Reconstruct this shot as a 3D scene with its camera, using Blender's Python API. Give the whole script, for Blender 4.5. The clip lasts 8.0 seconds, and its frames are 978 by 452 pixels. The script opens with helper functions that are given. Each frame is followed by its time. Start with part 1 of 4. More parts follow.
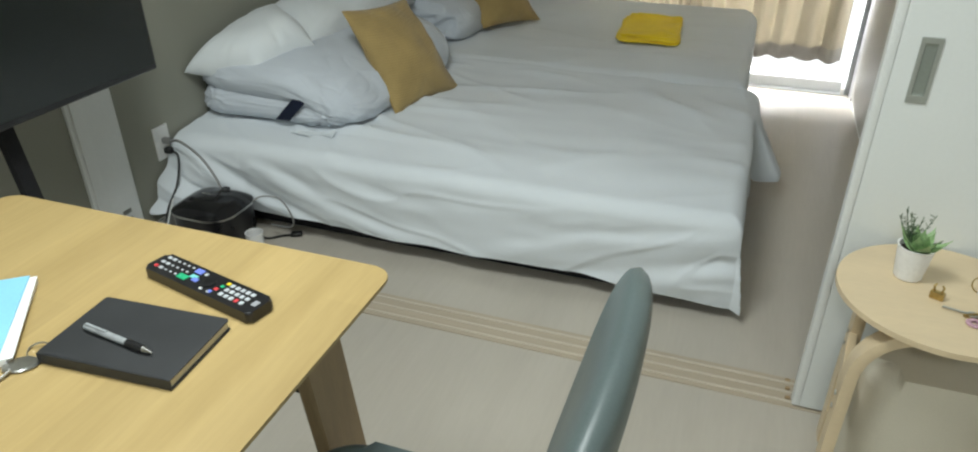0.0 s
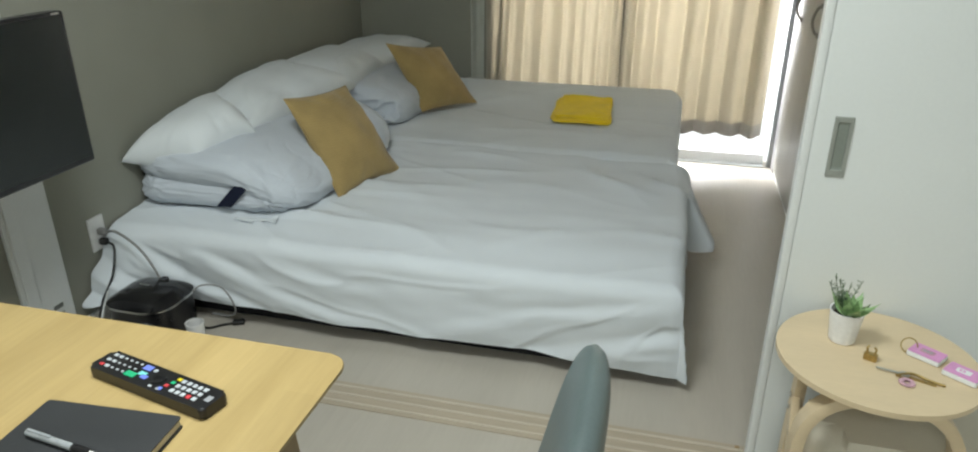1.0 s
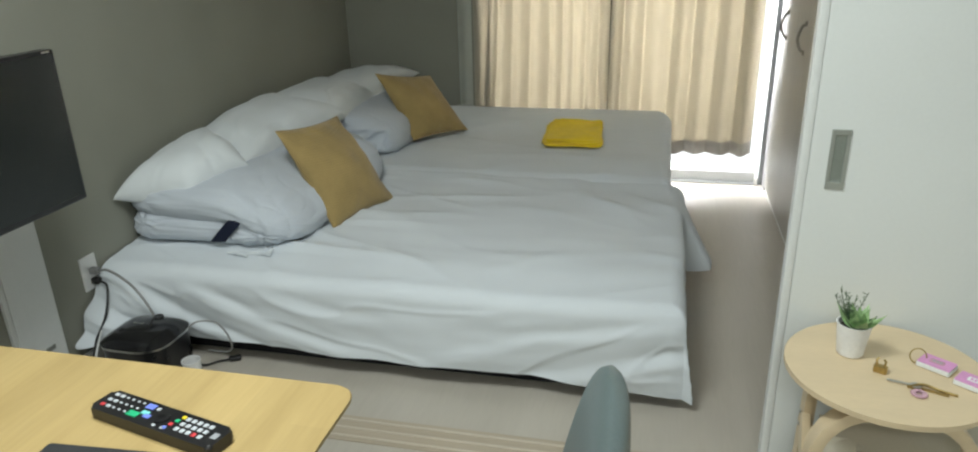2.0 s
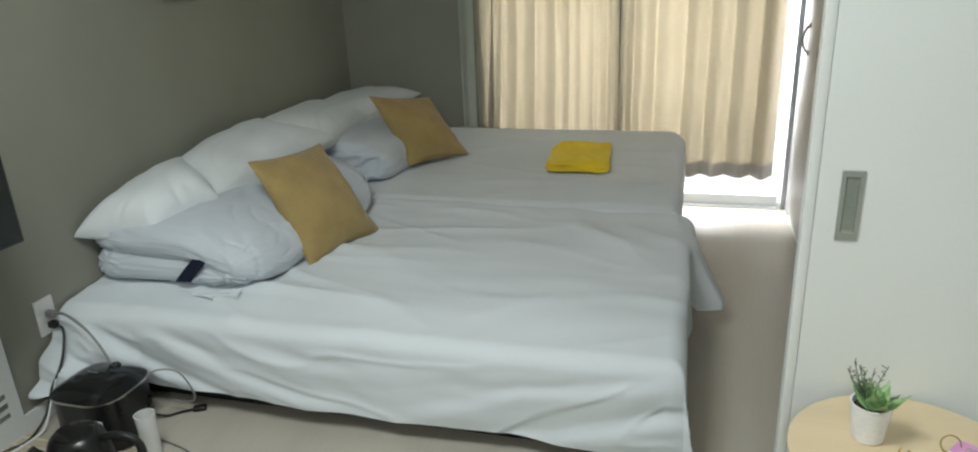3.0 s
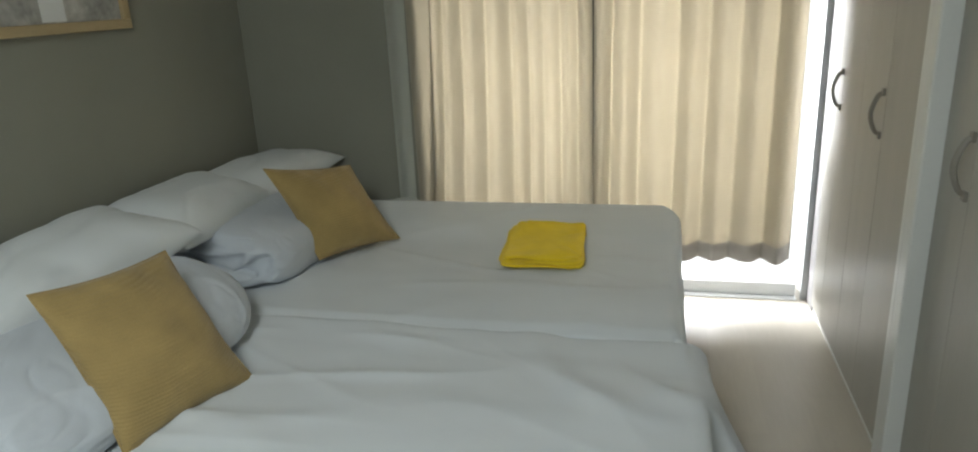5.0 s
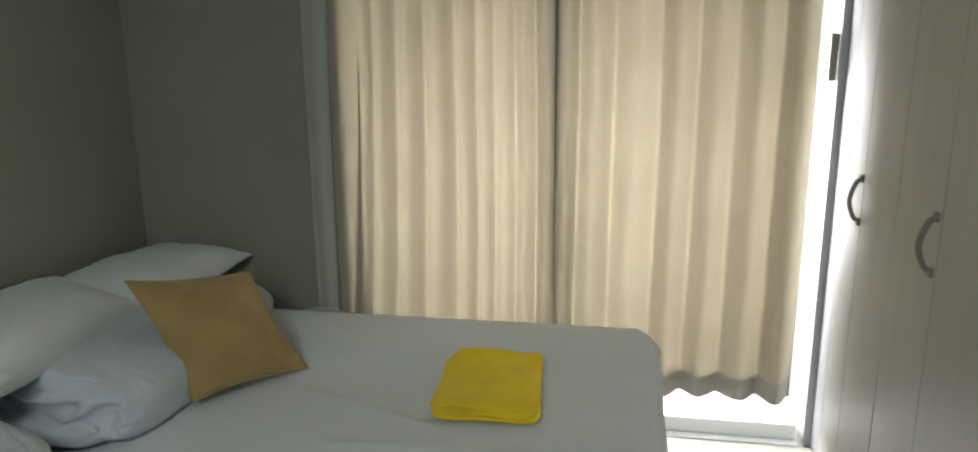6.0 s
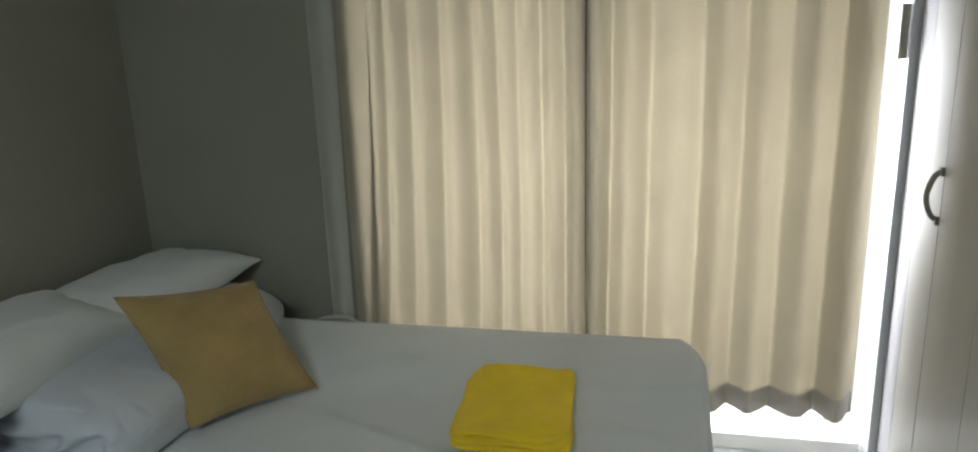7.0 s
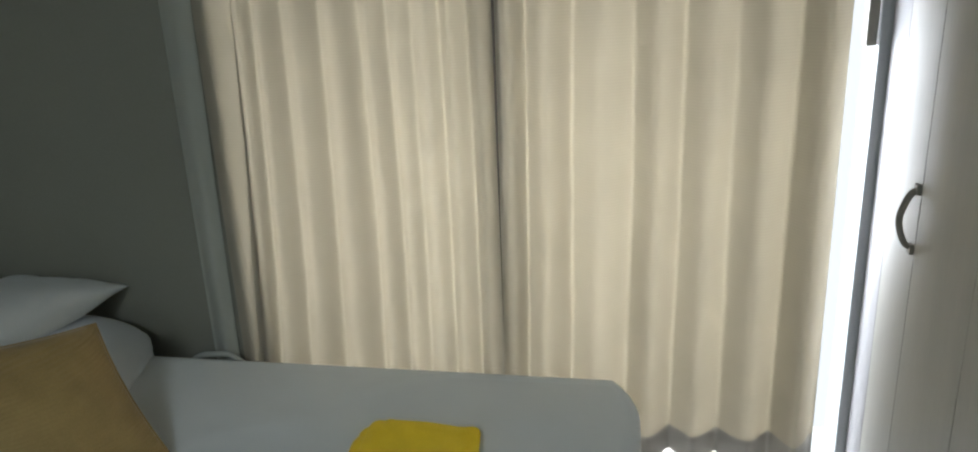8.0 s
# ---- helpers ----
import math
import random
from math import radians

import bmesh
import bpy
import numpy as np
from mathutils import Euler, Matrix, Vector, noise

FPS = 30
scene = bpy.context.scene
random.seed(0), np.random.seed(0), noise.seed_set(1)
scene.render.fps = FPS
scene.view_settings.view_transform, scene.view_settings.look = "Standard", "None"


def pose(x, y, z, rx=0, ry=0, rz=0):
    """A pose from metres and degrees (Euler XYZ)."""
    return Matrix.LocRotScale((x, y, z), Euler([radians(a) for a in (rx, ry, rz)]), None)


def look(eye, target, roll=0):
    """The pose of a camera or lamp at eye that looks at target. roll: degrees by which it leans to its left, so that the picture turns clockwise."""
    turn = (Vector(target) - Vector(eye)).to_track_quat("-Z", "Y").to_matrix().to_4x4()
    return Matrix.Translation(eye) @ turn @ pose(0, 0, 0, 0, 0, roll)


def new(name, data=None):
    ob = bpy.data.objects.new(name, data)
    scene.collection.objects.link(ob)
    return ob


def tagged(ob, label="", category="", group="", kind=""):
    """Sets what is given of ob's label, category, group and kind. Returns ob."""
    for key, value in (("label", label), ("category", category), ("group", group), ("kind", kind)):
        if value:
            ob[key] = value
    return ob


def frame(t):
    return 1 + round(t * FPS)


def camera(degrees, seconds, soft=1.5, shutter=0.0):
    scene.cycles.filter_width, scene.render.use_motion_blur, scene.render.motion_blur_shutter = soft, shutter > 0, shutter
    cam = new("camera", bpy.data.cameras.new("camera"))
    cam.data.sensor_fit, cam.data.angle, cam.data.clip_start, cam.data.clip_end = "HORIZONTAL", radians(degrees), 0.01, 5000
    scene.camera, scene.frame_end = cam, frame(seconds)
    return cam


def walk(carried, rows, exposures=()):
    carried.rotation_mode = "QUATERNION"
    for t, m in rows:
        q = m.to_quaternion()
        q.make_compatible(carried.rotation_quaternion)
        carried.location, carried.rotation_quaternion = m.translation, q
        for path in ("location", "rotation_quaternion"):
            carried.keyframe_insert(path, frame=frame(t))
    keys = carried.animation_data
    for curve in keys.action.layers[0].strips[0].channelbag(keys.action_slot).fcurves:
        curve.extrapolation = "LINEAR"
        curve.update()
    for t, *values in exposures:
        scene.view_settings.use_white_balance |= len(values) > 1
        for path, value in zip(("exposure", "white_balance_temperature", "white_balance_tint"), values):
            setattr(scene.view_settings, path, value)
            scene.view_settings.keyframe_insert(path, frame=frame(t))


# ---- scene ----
cam = camera(67.62, 8.0, soft=2.0)
# seconds, eye in metres, yaw, pitch and roll in degrees
ROWS = [
    (0.0, 1.959, -1.629, 1.376, 19.68, -29.57, -0.20),
    (0.2, 1.961, -1.637, 1.380, 18.72, -27.76, -0.28),
    (0.5, 1.956, -1.646, 1.393, 16.81, -25.53, -0.28),
    (0.7, 1.959, -1.650, 1.392, 16.11, -24.27, -0.13),
    (1.0, 1.943, -1.653, 1.396, 14.36, -23.58, 0.14),
    (1.2, 1.933, -1.657, 1.395, 13.99, -23.01, -0.47),
    (1.5, 1.915, -1.673, 1.396, 13.45, -22.02, -0.82),
    (1.7, 1.899, -1.683, 1.393, 12.69, -21.51, -1.31),
    (2.8, 2.009, -1.428, 1.369, 17.03, -21.10, -2.14),
    (3.0, 2.016, -1.378, 1.378, 16.13, -20.35, -2.60),
    (3.2, 2.029, -1.285, 1.354, 16.03, -19.68, -3.18),
    (3.5, 1.998, -1.152, 1.342, 13.96, -17.72, -1.14),
    (3.8, 1.960, -0.975, 1.324, 17.01, -18.67, -3.03),
    (4.0, 1.930, -0.913, 1.345, 16.20, -19.17, -2.22),
    (4.2, 1.913, -0.890, 1.348, 16.13, -18.28, -3.14),
    (5.3, 1.897, -0.198, 1.333, 11.11, -17.44, -2.26),
    (5.5, 1.864, -0.064, 1.348, 8.03, -16.23, -2.43),
    (5.7, 1.852, 0.023, 1.355, 6.84, -16.11, -2.00),
    (6.0, 1.849, 0.184, 1.355, 10.50, -12.99, -0.57),
    (6.2, 1.858, 0.243, 1.365, 11.80, -14.09, 0.17),
    (6.5, 1.814, 0.306, 1.348, 12.69, -14.36, -1.85),
    (6.7, 1.828, 0.339, 1.357, 14.80, -15.21, -2.97),
    (7.0, 1.831, 0.421, 1.362, 13.15, -14.30, -2.02),
    (7.2, 1.835, 0.469, 1.357, 14.00, -13.62, -2.34),
    (7.5, 1.875, 0.616, 1.358, 11.88, -12.90, 0.94),
    (7.7, 1.935, 0.710, 1.360, 14.39, -14.38, 1.20),
    (8.0, 1.956, 0.857, 1.395, 11.34, -16.74, -2.50),
]
walk(cam, [(t, pose(x, y, z, 0, 0, yaw) @ pose(0, 0, 0, 90 + pitch) @ pose(0, 0, 0, 0, 0, roll)) for t, x, y, z, yaw, pitch, roll in ROWS],
     exposures=[(0.0, 0.0, 6500, 10), (4.2, 0.0, 6500, 10), (5.6, -0.15, 6500, 10), (7.0, -0.33, 6300, 10), (8.0, -0.40, 6050, 10)])

# ---------------------------------------------------------------- light
world = bpy.data.worlds.new("daylight")
world.use_nodes = True
scene.world = world
sky = world.node_tree.nodes.new("ShaderNodeTexSky")
sky.sky_type, sky.sun_disc, sky.sun_elevation, sky.sun_rotation = "NISHITA", False, radians(40), radians(200)
back = world.node_tree.nodes["Background"]
back.inputs["Strength"].default_value = 0.1
world.node_tree.links.new(sky.outputs[0], back.inputs[0])


def area_lamp(name, m, sx, sy, watts, colour):
    data = bpy.data.lights.new(name, "AREA")
    data.shape, data.size, data.size_y, data.energy, data.color = "RECTANGLE", sx, sy, watts, colour
    ob = new(name, data)
    ob.matrix_world = m
    return ob


# window daylight behind the curtains; ceiling lamp of the living room
area_lamp("window_daylight", look((1.69, 3.5, 0.94), (1.69, 2.5, 0.88)), 1.18, 0.84, 138, (0.97, 0.99, 1.0))
area_lamp("living_room_lamp", look((1.28, -0.80, 2.36), (1.28, -0.80, 0)), 0.6, 0.6, 35, (0.93, 1.0, 0.985))
# added fill with no lamp known there, brightens the bed's front from behind
area_lamp("rear_fill", look((1.9, -2.9, 2.36), (1.9, -2.9, 0)), 0.6, 0.6, 30, (0.93, 1.0, 0.985))



# ---------------------------------------------------------------- materials
def mat(name, colour, rough=0.6, metal=0.0, var=0.06, scale=6.0, fine=90.0, bump=0.05, spec=0.5, stretch=(1, 1, 1), sheen=0.0, coat=0.0, two=None, dist=0.002):
    """Two scales of noise over a base colour, with fine relief."""
    m = bpy.data.materials.new(name)
    m.use_nodes = True
    nt = m.node_tree
    b = nt.nodes["Principled BSDF"]
    b.inputs["Metallic"].default_value = metal
    b.inputs["Specular IOR Level"].default_value = spec
    b.inputs["Sheen Weight"].default_value = sheen
    b.inputs["Coat Weight"].default_value = coat
    tc = nt.nodes.new("ShaderNodeTexCoord")
    mp = nt.nodes.new("ShaderNodeMapping")
    mp.inputs["Scale"].default_value = stretch
    nt.links.new(tc.outputs["Object"], mp.inputs[0])
    big, small = nt.nodes.new("ShaderNodeTexNoise"), nt.nodes.new("ShaderNodeTexNoise")
    big.inputs["Scale"].default_value, big.inputs["Detail"].default_value = scale, 3
    small.inputs["Scale"].default_value, small.inputs["Detail"].default_value = fine, 4
    for n in (big, small):
        nt.links.new(mp.outputs[0], n.inputs["Vector"])
    add = nt.nodes.new("ShaderNodeMath")
    add.operation = "MULTIPLY_ADD"
    add.inputs[1].default_value, add.inputs[2].default_value = 0.35, 0.0
    nt.links.new(small.outputs[0], add.inputs[0])
    add2 = nt.nodes.new("ShaderNodeMath")
    add2.operation = "MULTIPLY_ADD"
    add2.inputs[1].default_value = 0.65
    nt.links.new(big.outputs[0], add2.inputs[0])
    nt.links.new(add.outputs[0], add2.inputs[2])
    ramp = nt.nodes.new("ShaderNodeValToRGB")
    lo = [c * (1 - 2.2 * var) for c in colour]
    hi = [min(1, c * (1 + 2.2 * var)) for c in (two or colour)]
    ramp.color_ramp.elements[0].position, ramp.color_ramp.elements[1].position = 0.25, 0.75
    ramp.color_ramp.elements[0].color, ramp.color_ramp.elements[1].color = (*lo, 1), (*hi, 1)
    nt.links.new(add2.outputs[0], ramp.inputs[0])
    nt.links.new(ramp.outputs[0], b.inputs["Base Color"])
    rr = nt.nodes.new("ShaderNodeMapRange")
    rr.inputs["To Min"].default_value, rr.inputs["To Max"].default_value = max(0.02, rough - 0.08), min(1, rough + 0.08)
    nt.links.new(big.outputs[0], rr.inputs["Value"])
    nt.links.new(rr.outputs[0], b.inputs["Roughness"])
    if bump:
        bp = nt.nodes.new("ShaderNodeBump")
        bp.inputs["Strength"].default_value, bp.inputs["Distance"].default_value = bump, dist
        nt.links.new(small.outputs[0], bp.inputs["Height"])
        nt.links.new(bp.outputs[0], b.inputs["Normal"])
    return m


def strips(m, axis, width, amount, along=1.2):
    """Gives boards side by side slightly different tones, with staggered ends."""
    nt = m.node_tree
    b = nt.nodes["Principled BSDF"]
    tc = nt.nodes.new("ShaderNodeTexCoord")
    sep = nt.nodes.new("ShaderNodeSeparateXYZ")
    nt.links.new(tc.outputs["Object"], sep.inputs[0])

    def calc(op, a, c):
        n = nt.nodes.new("ShaderNodeMath")
        n.operation = op
        for i, q in enumerate((a, c)):
            if isinstance(q, (int, float)):
                n.inputs[i].default_value = q
            else:
                nt.links.new(q, n.inputs[i])
        return n.outputs[0]

    other = "Y" if axis == "X" else "X"
    row = calc("FLOOR", calc("DIVIDE", sep.outputs[axis], width), 0)
    piece = calc("FLOOR", calc("ADD", calc("DIVIDE", sep.outputs[other], along), calc("MULTIPLY", row, 0.37)), 0)
    comb = nt.nodes.new("ShaderNodeCombineXYZ")
    nt.links.new(row, comb.inputs[0])
    nt.links.new(piece, comb.inputs[1])
    wn = nt.nodes.new("ShaderNodeTexWhiteNoise")
    nt.links.new(comb.outputs[0], wn.inputs["Vector"])
    tone = calc("ADD", calc("MULTIPLY", wn.outputs["Value"], 2 * amount), 1 - amount)
    mix = nt.nodes.new("ShaderNodeMix")
    mix.data_type, mix.blend_type = "RGBA", "MULTIPLY"
    mix.inputs["Factor"].default_value = 1.0
    old = next(l for l in nt.links if l.to_socket == b.inputs["Base Color"])
    nt.links.new(old.from_socket, mix.inputs[6])
    grey = nt.nodes.new("ShaderNodeCombineColor")
    for i in range(3):
        nt.links.new(tone, grey.inputs[i])
    nt.links.new(grey.outputs[0], mix.inputs[7])
    nt.links.new(mix.outputs[2], b.inputs["Base Color"])
    return m


def weave(m, scale, strength, axis="Y"):
    """Fine woven ribs added to a material's relief."""
    nt = m.node_tree
    b = nt.nodes["Principled BSDF"]
    tc = nt.nodes.new("ShaderNodeTexCoord")
    w = nt.nodes.new("ShaderNodeTexWave")
    w.bands_direction = axis
    w.inputs["Scale"].default_value, w.inputs["Distortion"].default_value, w.inputs["Detail"].default_value = scale, 0.6, 1
    nt.links.new(tc.outputs["Object"], w.inputs["Vector"])
    bp = nt.nodes.new("ShaderNodeBump")
    bp.inputs["Strength"].default_value, bp.inputs["Distance"].default_value = strength, 0.002
    nt.links.new(w.outputs[1], bp.inputs["Height"])
    for l in list(nt.links):
        if l.to_socket == b.inputs["Normal"]:
            nt.links.new(l.from_socket, bp.inputs["Normal"])
    nt.links.new(bp.outputs[0], b.inputs["Normal"])
    return m


def rumple(m, scale, strength, dist):
    """Small pulled creases of washed cotton added to a material's relief."""
    nt = m.node_tree
    b = nt.nodes["Principled BSDF"]
    tc = nt.nodes.new("ShaderNodeTexCoord")
    n = nt.nodes.new("ShaderNodeTexNoise")
    n.noise_type = "RIDGED_MULTIFRACTAL"
    n.inputs["Scale"].default_value, n.inputs["Detail"].default_value, n.inputs["Distortion"].default_value = scale, 2.0, 0.6
    nt.links.new(tc.outputs["Object"], n.inputs["Vector"])
    bp = nt.nodes.new("ShaderNodeBump")
    bp.inputs["Strength"].default_value, bp.inputs["Distance"].default_value = strength, dist
    nt.links.new(n.outputs[0], bp.inputs["Height"])
    for l in list(nt.links):
        if l.to_socket == b.inputs["Normal"]:
            nt.links.new(l.from_socket, bp.inputs["Normal"])
    nt.links.new(bp.outputs[0], b.inputs["Normal"])
    return m


def curtain_mat(name, colour, translucency, ribs=265.0):
    """Cloth that lets part of the daylight through, with fine cross ribs."""
    m = bpy.data.materials.new(name)
    m.use_nodes = True
    nt = m.node_tree
    nt.nodes.remove(nt.nodes["Principled BSDF"])
    out = nt.nodes["Material Output"]
    d, t, mix = nt.nodes.new("ShaderNodeBsdfDiffuse"), nt.nodes.new("ShaderNodeBsdfTranslucent"), nt.nodes.new("ShaderNodeMixShader")
    mix.inputs[0].default_value = translucency
    tc = nt.nodes.new("ShaderNodeTexCoord")
    w = nt.nodes.new("ShaderNodeTexWave")
    w.bands_direction = "Z"
    w.inputs["Scale"].default_value, w.inputs["Distortion"].default_value = ribs / 6.28, 0.4
    nt.links.new(tc.outputs["Object"], w.inputs["Vector"])
    n = nt.nodes.new("ShaderNodeTexNoise")
    n.inputs["Scale"].default_value, n.inputs["Detail"].default_value = 7, 4
    nt.links.new(tc.outputs["Object"], n.inputs["Vector"])
    s = nt.nodes.new("ShaderNodeMath")
    s.operation = "MULTIPLY_ADD"
    s.inputs[1].default_value = 0.35
    nt.links.new(w.outputs[1], s.inputs[0])
    nt.links.new(n.outputs[0], s.inputs[2])
    ramp = nt.nodes.new("ShaderNodeValToRGB")
    ramp.color_ramp.elements[0].position, ramp.color_ramp.elements[1].position = 0.3, 1.0
    ramp.color_ramp.elements[0].color = (*[c * 0.95 for c in colour], 1)
    ramp.color_ramp.elements[1].color = (*[min(1, c * 1.04) for c in colour], 1)
    nt.links.new(s.outputs[0], ramp.inputs[0])
    for sh in (d, t):
        nt.links.new(ramp.outputs[0], sh.inputs["Color"])
    bp = nt.nodes.new("ShaderNodeBump")
    bp.inputs["Strength"].default_value, bp.inputs["Distance"].default_value = 0.25, 0.001
    nt.links.new(w.outputs[1], bp.inputs["Height"])
    nt.links.new(bp.outputs[0], d.inputs["Normal"])
    nt.links.new(d.outputs[0], mix.inputs[1])
    nt.links.new(t.outputs[0], mix.inputs[2])
    nt.links.new(mix.outputs[0], out.inputs["Surface"])
    return m


def glow(name, colour, strength):
    m = bpy.data.materials.new(name)
    m.use_nodes = True
    nt = m.node_tree
    e = nt.nodes.new("ShaderNodeEmission")
    e.inputs[0].default_value, e.inputs[1].default_value = (*colour, 1), strength
    nt.links.new(e.outputs[0], nt.nodes["Material Output"].inputs["Surface"])
    return m


def glass(name):
    m = bpy.data.materials.new(name)
    m.use_nodes = True
    b = m.node_tree.nodes["Principled BSDF"]
    b.inputs["Transmission Weight"].default_value, b.inputs["Roughness"].default_value, b.inputs["IOR"].default_value = 1.0, 0.02, 1.1
    return m


WALL = mat("grey_wallpaper", (0.285, 0.285, 0.242), 0.85, var=0.05, scale=1.6, fine=260, bump=0.25, spec=0.2)
WHITE_WALL = mat("white_wallpaper", (0.72, 0.73, 0.70), 0.85, var=0.02, scale=2, fine=200, bump=0.2, spec=0.2)
CEILING = mat("ceiling_paper", (0.78, 0.78, 0.76), 0.9, var=0.02, scale=2, fine=200, bump=0.15, spec=0.2)
WHITE_DOOR = mat("white_laminate", (0.74, 0.77, 0.76), 0.42, var=0.015, scale=2.5, fine=120, bump=0.03)
TRIM = mat("white_trim", (0.72, 0.74, 0.73), 0.4, var=0.02, scale=5, fine=120, bump=0.03)
WARDROBE = mat("pale_wood_laminate", (0.385, 0.375, 0.34), 0.48, var=0.05, scale=1.6, fine=36, bump=0.03, stretch=(9, 9, 0.6))
FLOORING = strips(mat("grey_oak_flooring", (0.465, 0.430, 0.368), 0.34, spec=0.26, var=0.026, scale=1.3, fine=16, bump=0.03, stretch=(5.5, 0.6, 1), two=(0.490, 0.455, 0.395)), "X", 0.15, 0.028, 0.9)
TRACK_WOOD = mat("tan_track", (0.44, 0.375, 0.285), 0.42, var=0.06, scale=3, fine=30, bump=0.03, stretch=(0.7, 8, 1))
TRACK_RIB = mat("pale_track_rib", (0.58, 0.525, 0.43), 0.35, var=0.03, bump=0.0)
SHEET = mat("pale_grey_cotton", (0.67, 0.715, 0.75), 0.82, var=0.025, scale=2.2, fine=420, bump=0.22, spec=0.2, sheen=0.12)
DUVET = mat("blue_grey_duvet_cotton", (0.56, 0.605, 0.66), 0.82, var=0.03, scale=3, fine=380, bump=0.22, spec=0.2, sheen=0.1)
PILLOW = mat("white_pillow_cotton", (0.705, 0.745, 0.765), 0.8, var=0.025, scale=3, fine=400, bump=0.2, spec=0.2, sheen=0.1)
rumple(SHEET, 4.0, 0.35, 0.004)
rumple(DUVET, 5.0, 0.32, 0.004)
rumple(PILLOW, 5.0, 0.45, 0.005)
NAVY = mat("navy_cotton", (0.012, 0.016, 0.035), 0.8, var=0.15, scale=20, fine=300, bump=0.2, spec=0.2)
MUSTARD = weave(mat("mustard_corduroy", (0.375, 0.270, 0.110), 0.85, var=0.10, scale=9, fine=240, bump=0.3, spec=0.15, sheen=0.25), 36, 0.5, "Z")
YELLOW = mat("yellow_towelling", (0.92, 0.66, 0.035), 0.9, var=0.06, scale=14, fine=300, bump=0.6, spec=0.1, sheen=0.2)
BASE_DARK = mat("black_bed_base", (0.018, 0.018, 0.02), 0.8, var=0.2, scale=10, fine=100, bump=0.1, spec=0.2)
OAK = strips(mat("light_oak_top", (0.425, 0.305, 0.127), 0.36, var=0.045, scale=1.6, fine=14, bump=0.02, stretch=(10, 0.8, 4), two=(0.465, 0.345, 0.152)), "X", 0.088, 0.06, 0.95)
OAK_SHADE = mat("shaded_oak_edge", (0.16, 0.105, 0.045), 0.5, var=0.1, scale=4, fine=40, bump=0.05, stretch=(1, 8, 4))
LEG_OAK = mat("brown_oak_leg", (0.34, 0.24, 0.13), 0.5, var=0.1, scale=3, fine=40, bump=0.05, stretch=(8, 8, 0.8))
BIRCH = mat("birch_plywood", (0.66, 0.53, 0.345), 0.4, var=0.04, scale=2, fine=30, bump=0.03, stretch=(1.5, 9, 3))
CHAIR = mat("teal_grey_leatherette", (0.095, 0.125, 0.125), 0.42, var=0.08, scale=8, fine=320, bump=0.12)
BLACK_PLASTIC = mat("black_plastic", (0.012, 0.012, 0.013), 0.3, var=0.15, scale=9, fine=300, bump=0.05)
GLOSS_BLACK = mat("black_glossy_plastic", (0.01, 0.01, 0.011), 0.12, var=0.1, scale=9, fine=100, bump=0.0)
SCREEN = mat("dark_screen_glass", (0.012, 0.015, 0.014), 0.22, var=0.1, scale=3, fine=60, bump=0.0)
STEEL = mat("brushed_steel", (0.55, 0.55, 0.53), 0.3, metal=1.0, var=0.08, scale=9, fine=180, bump=0.05)
HANDLE_GREY = mat("satin_grey_metal", (0.27, 0.255, 0.225), 0.45, metal=0.25, var=0.06, scale=12, fine=200, bump=0.04)
PULL_GREY = mat("satin_nickel_pull", (0.36, 0.38, 0.35), 0.4, metal=0.55, var=0.05, scale=12, fine=200, bump=0.03)
PULL_SHADE = mat("nickel_pull_shaded", (0.26, 0.29, 0.26), 0.42, metal=0.5, var=0.06, scale=12, fine=200, bump=0.03)
SLIT_SHADE = mat("slit_shade_brown", (0.035, 0.03, 0.026), 0.6, var=0.1, scale=8, fine=150, bump=0.02)
FILLER_GREY = mat("grey_filler_laminate", (0.25, 0.245, 0.25), 0.5, var=0.04, scale=2, fine=60, bump=0.03, stretch=(6, 6, 0.6))
LOOP_SHADED = mat("shaded_white_tube", (0.42, 0.44, 0.42), 0.45, var=0.04, scale=8, fine=150, bump=0.02)
FRAME_GREY = mat("grey_aluminium_frame", (0.42, 0.44, 0.46), 0.45, metal=0.1, var=0.04, scale=8, fine=150, bump=0.03)
SASH_WHITE = mat("white_aluminium_sash", (0.75, 0.77, 0.78), 0.4, var=0.02, scale=8, fine=150, bump=0.02)
NOTEBOOK = mat("black_notebook_cover", (0.022, 0.024, 0.026), 0.55, var=0.12, scale=12, fine=420, bump=0.2)
PAPER = mat("cream_paper", (0.70, 0.64, 0.48), 0.8, var=0.04, scale=30, fine=900, bump=0.3, stretch=(1, 1, 14))
WHITE_PAPER = mat("white_paper", (0.8, 0.82, 0.82), 0.7, var=0.02, scale=6, fine=200, bump=0.05)
BLUE_PAPER = mat("pale_blue_cover", (0.26, 0.60, 0.80), 0.5, var=0.05, scale=6, fine=200, bump=0.05)
CERAMIC = mat("white_glazed_ceramic", (0.74, 0.74, 0.73), 0.25, var=0.03, scale=14, fine=100, bump=0.02)
MARBLE = mat("white_marbled_pot", (0.80, 0.80, 0.79), 0.35, var=0.06, scale=26, fine=120, bump=0.03)
SOIL = mat("dark_soil", (0.03, 0.022, 0.015), 0.95, var=0.3, scale=60, fine=300, bump=0.8)
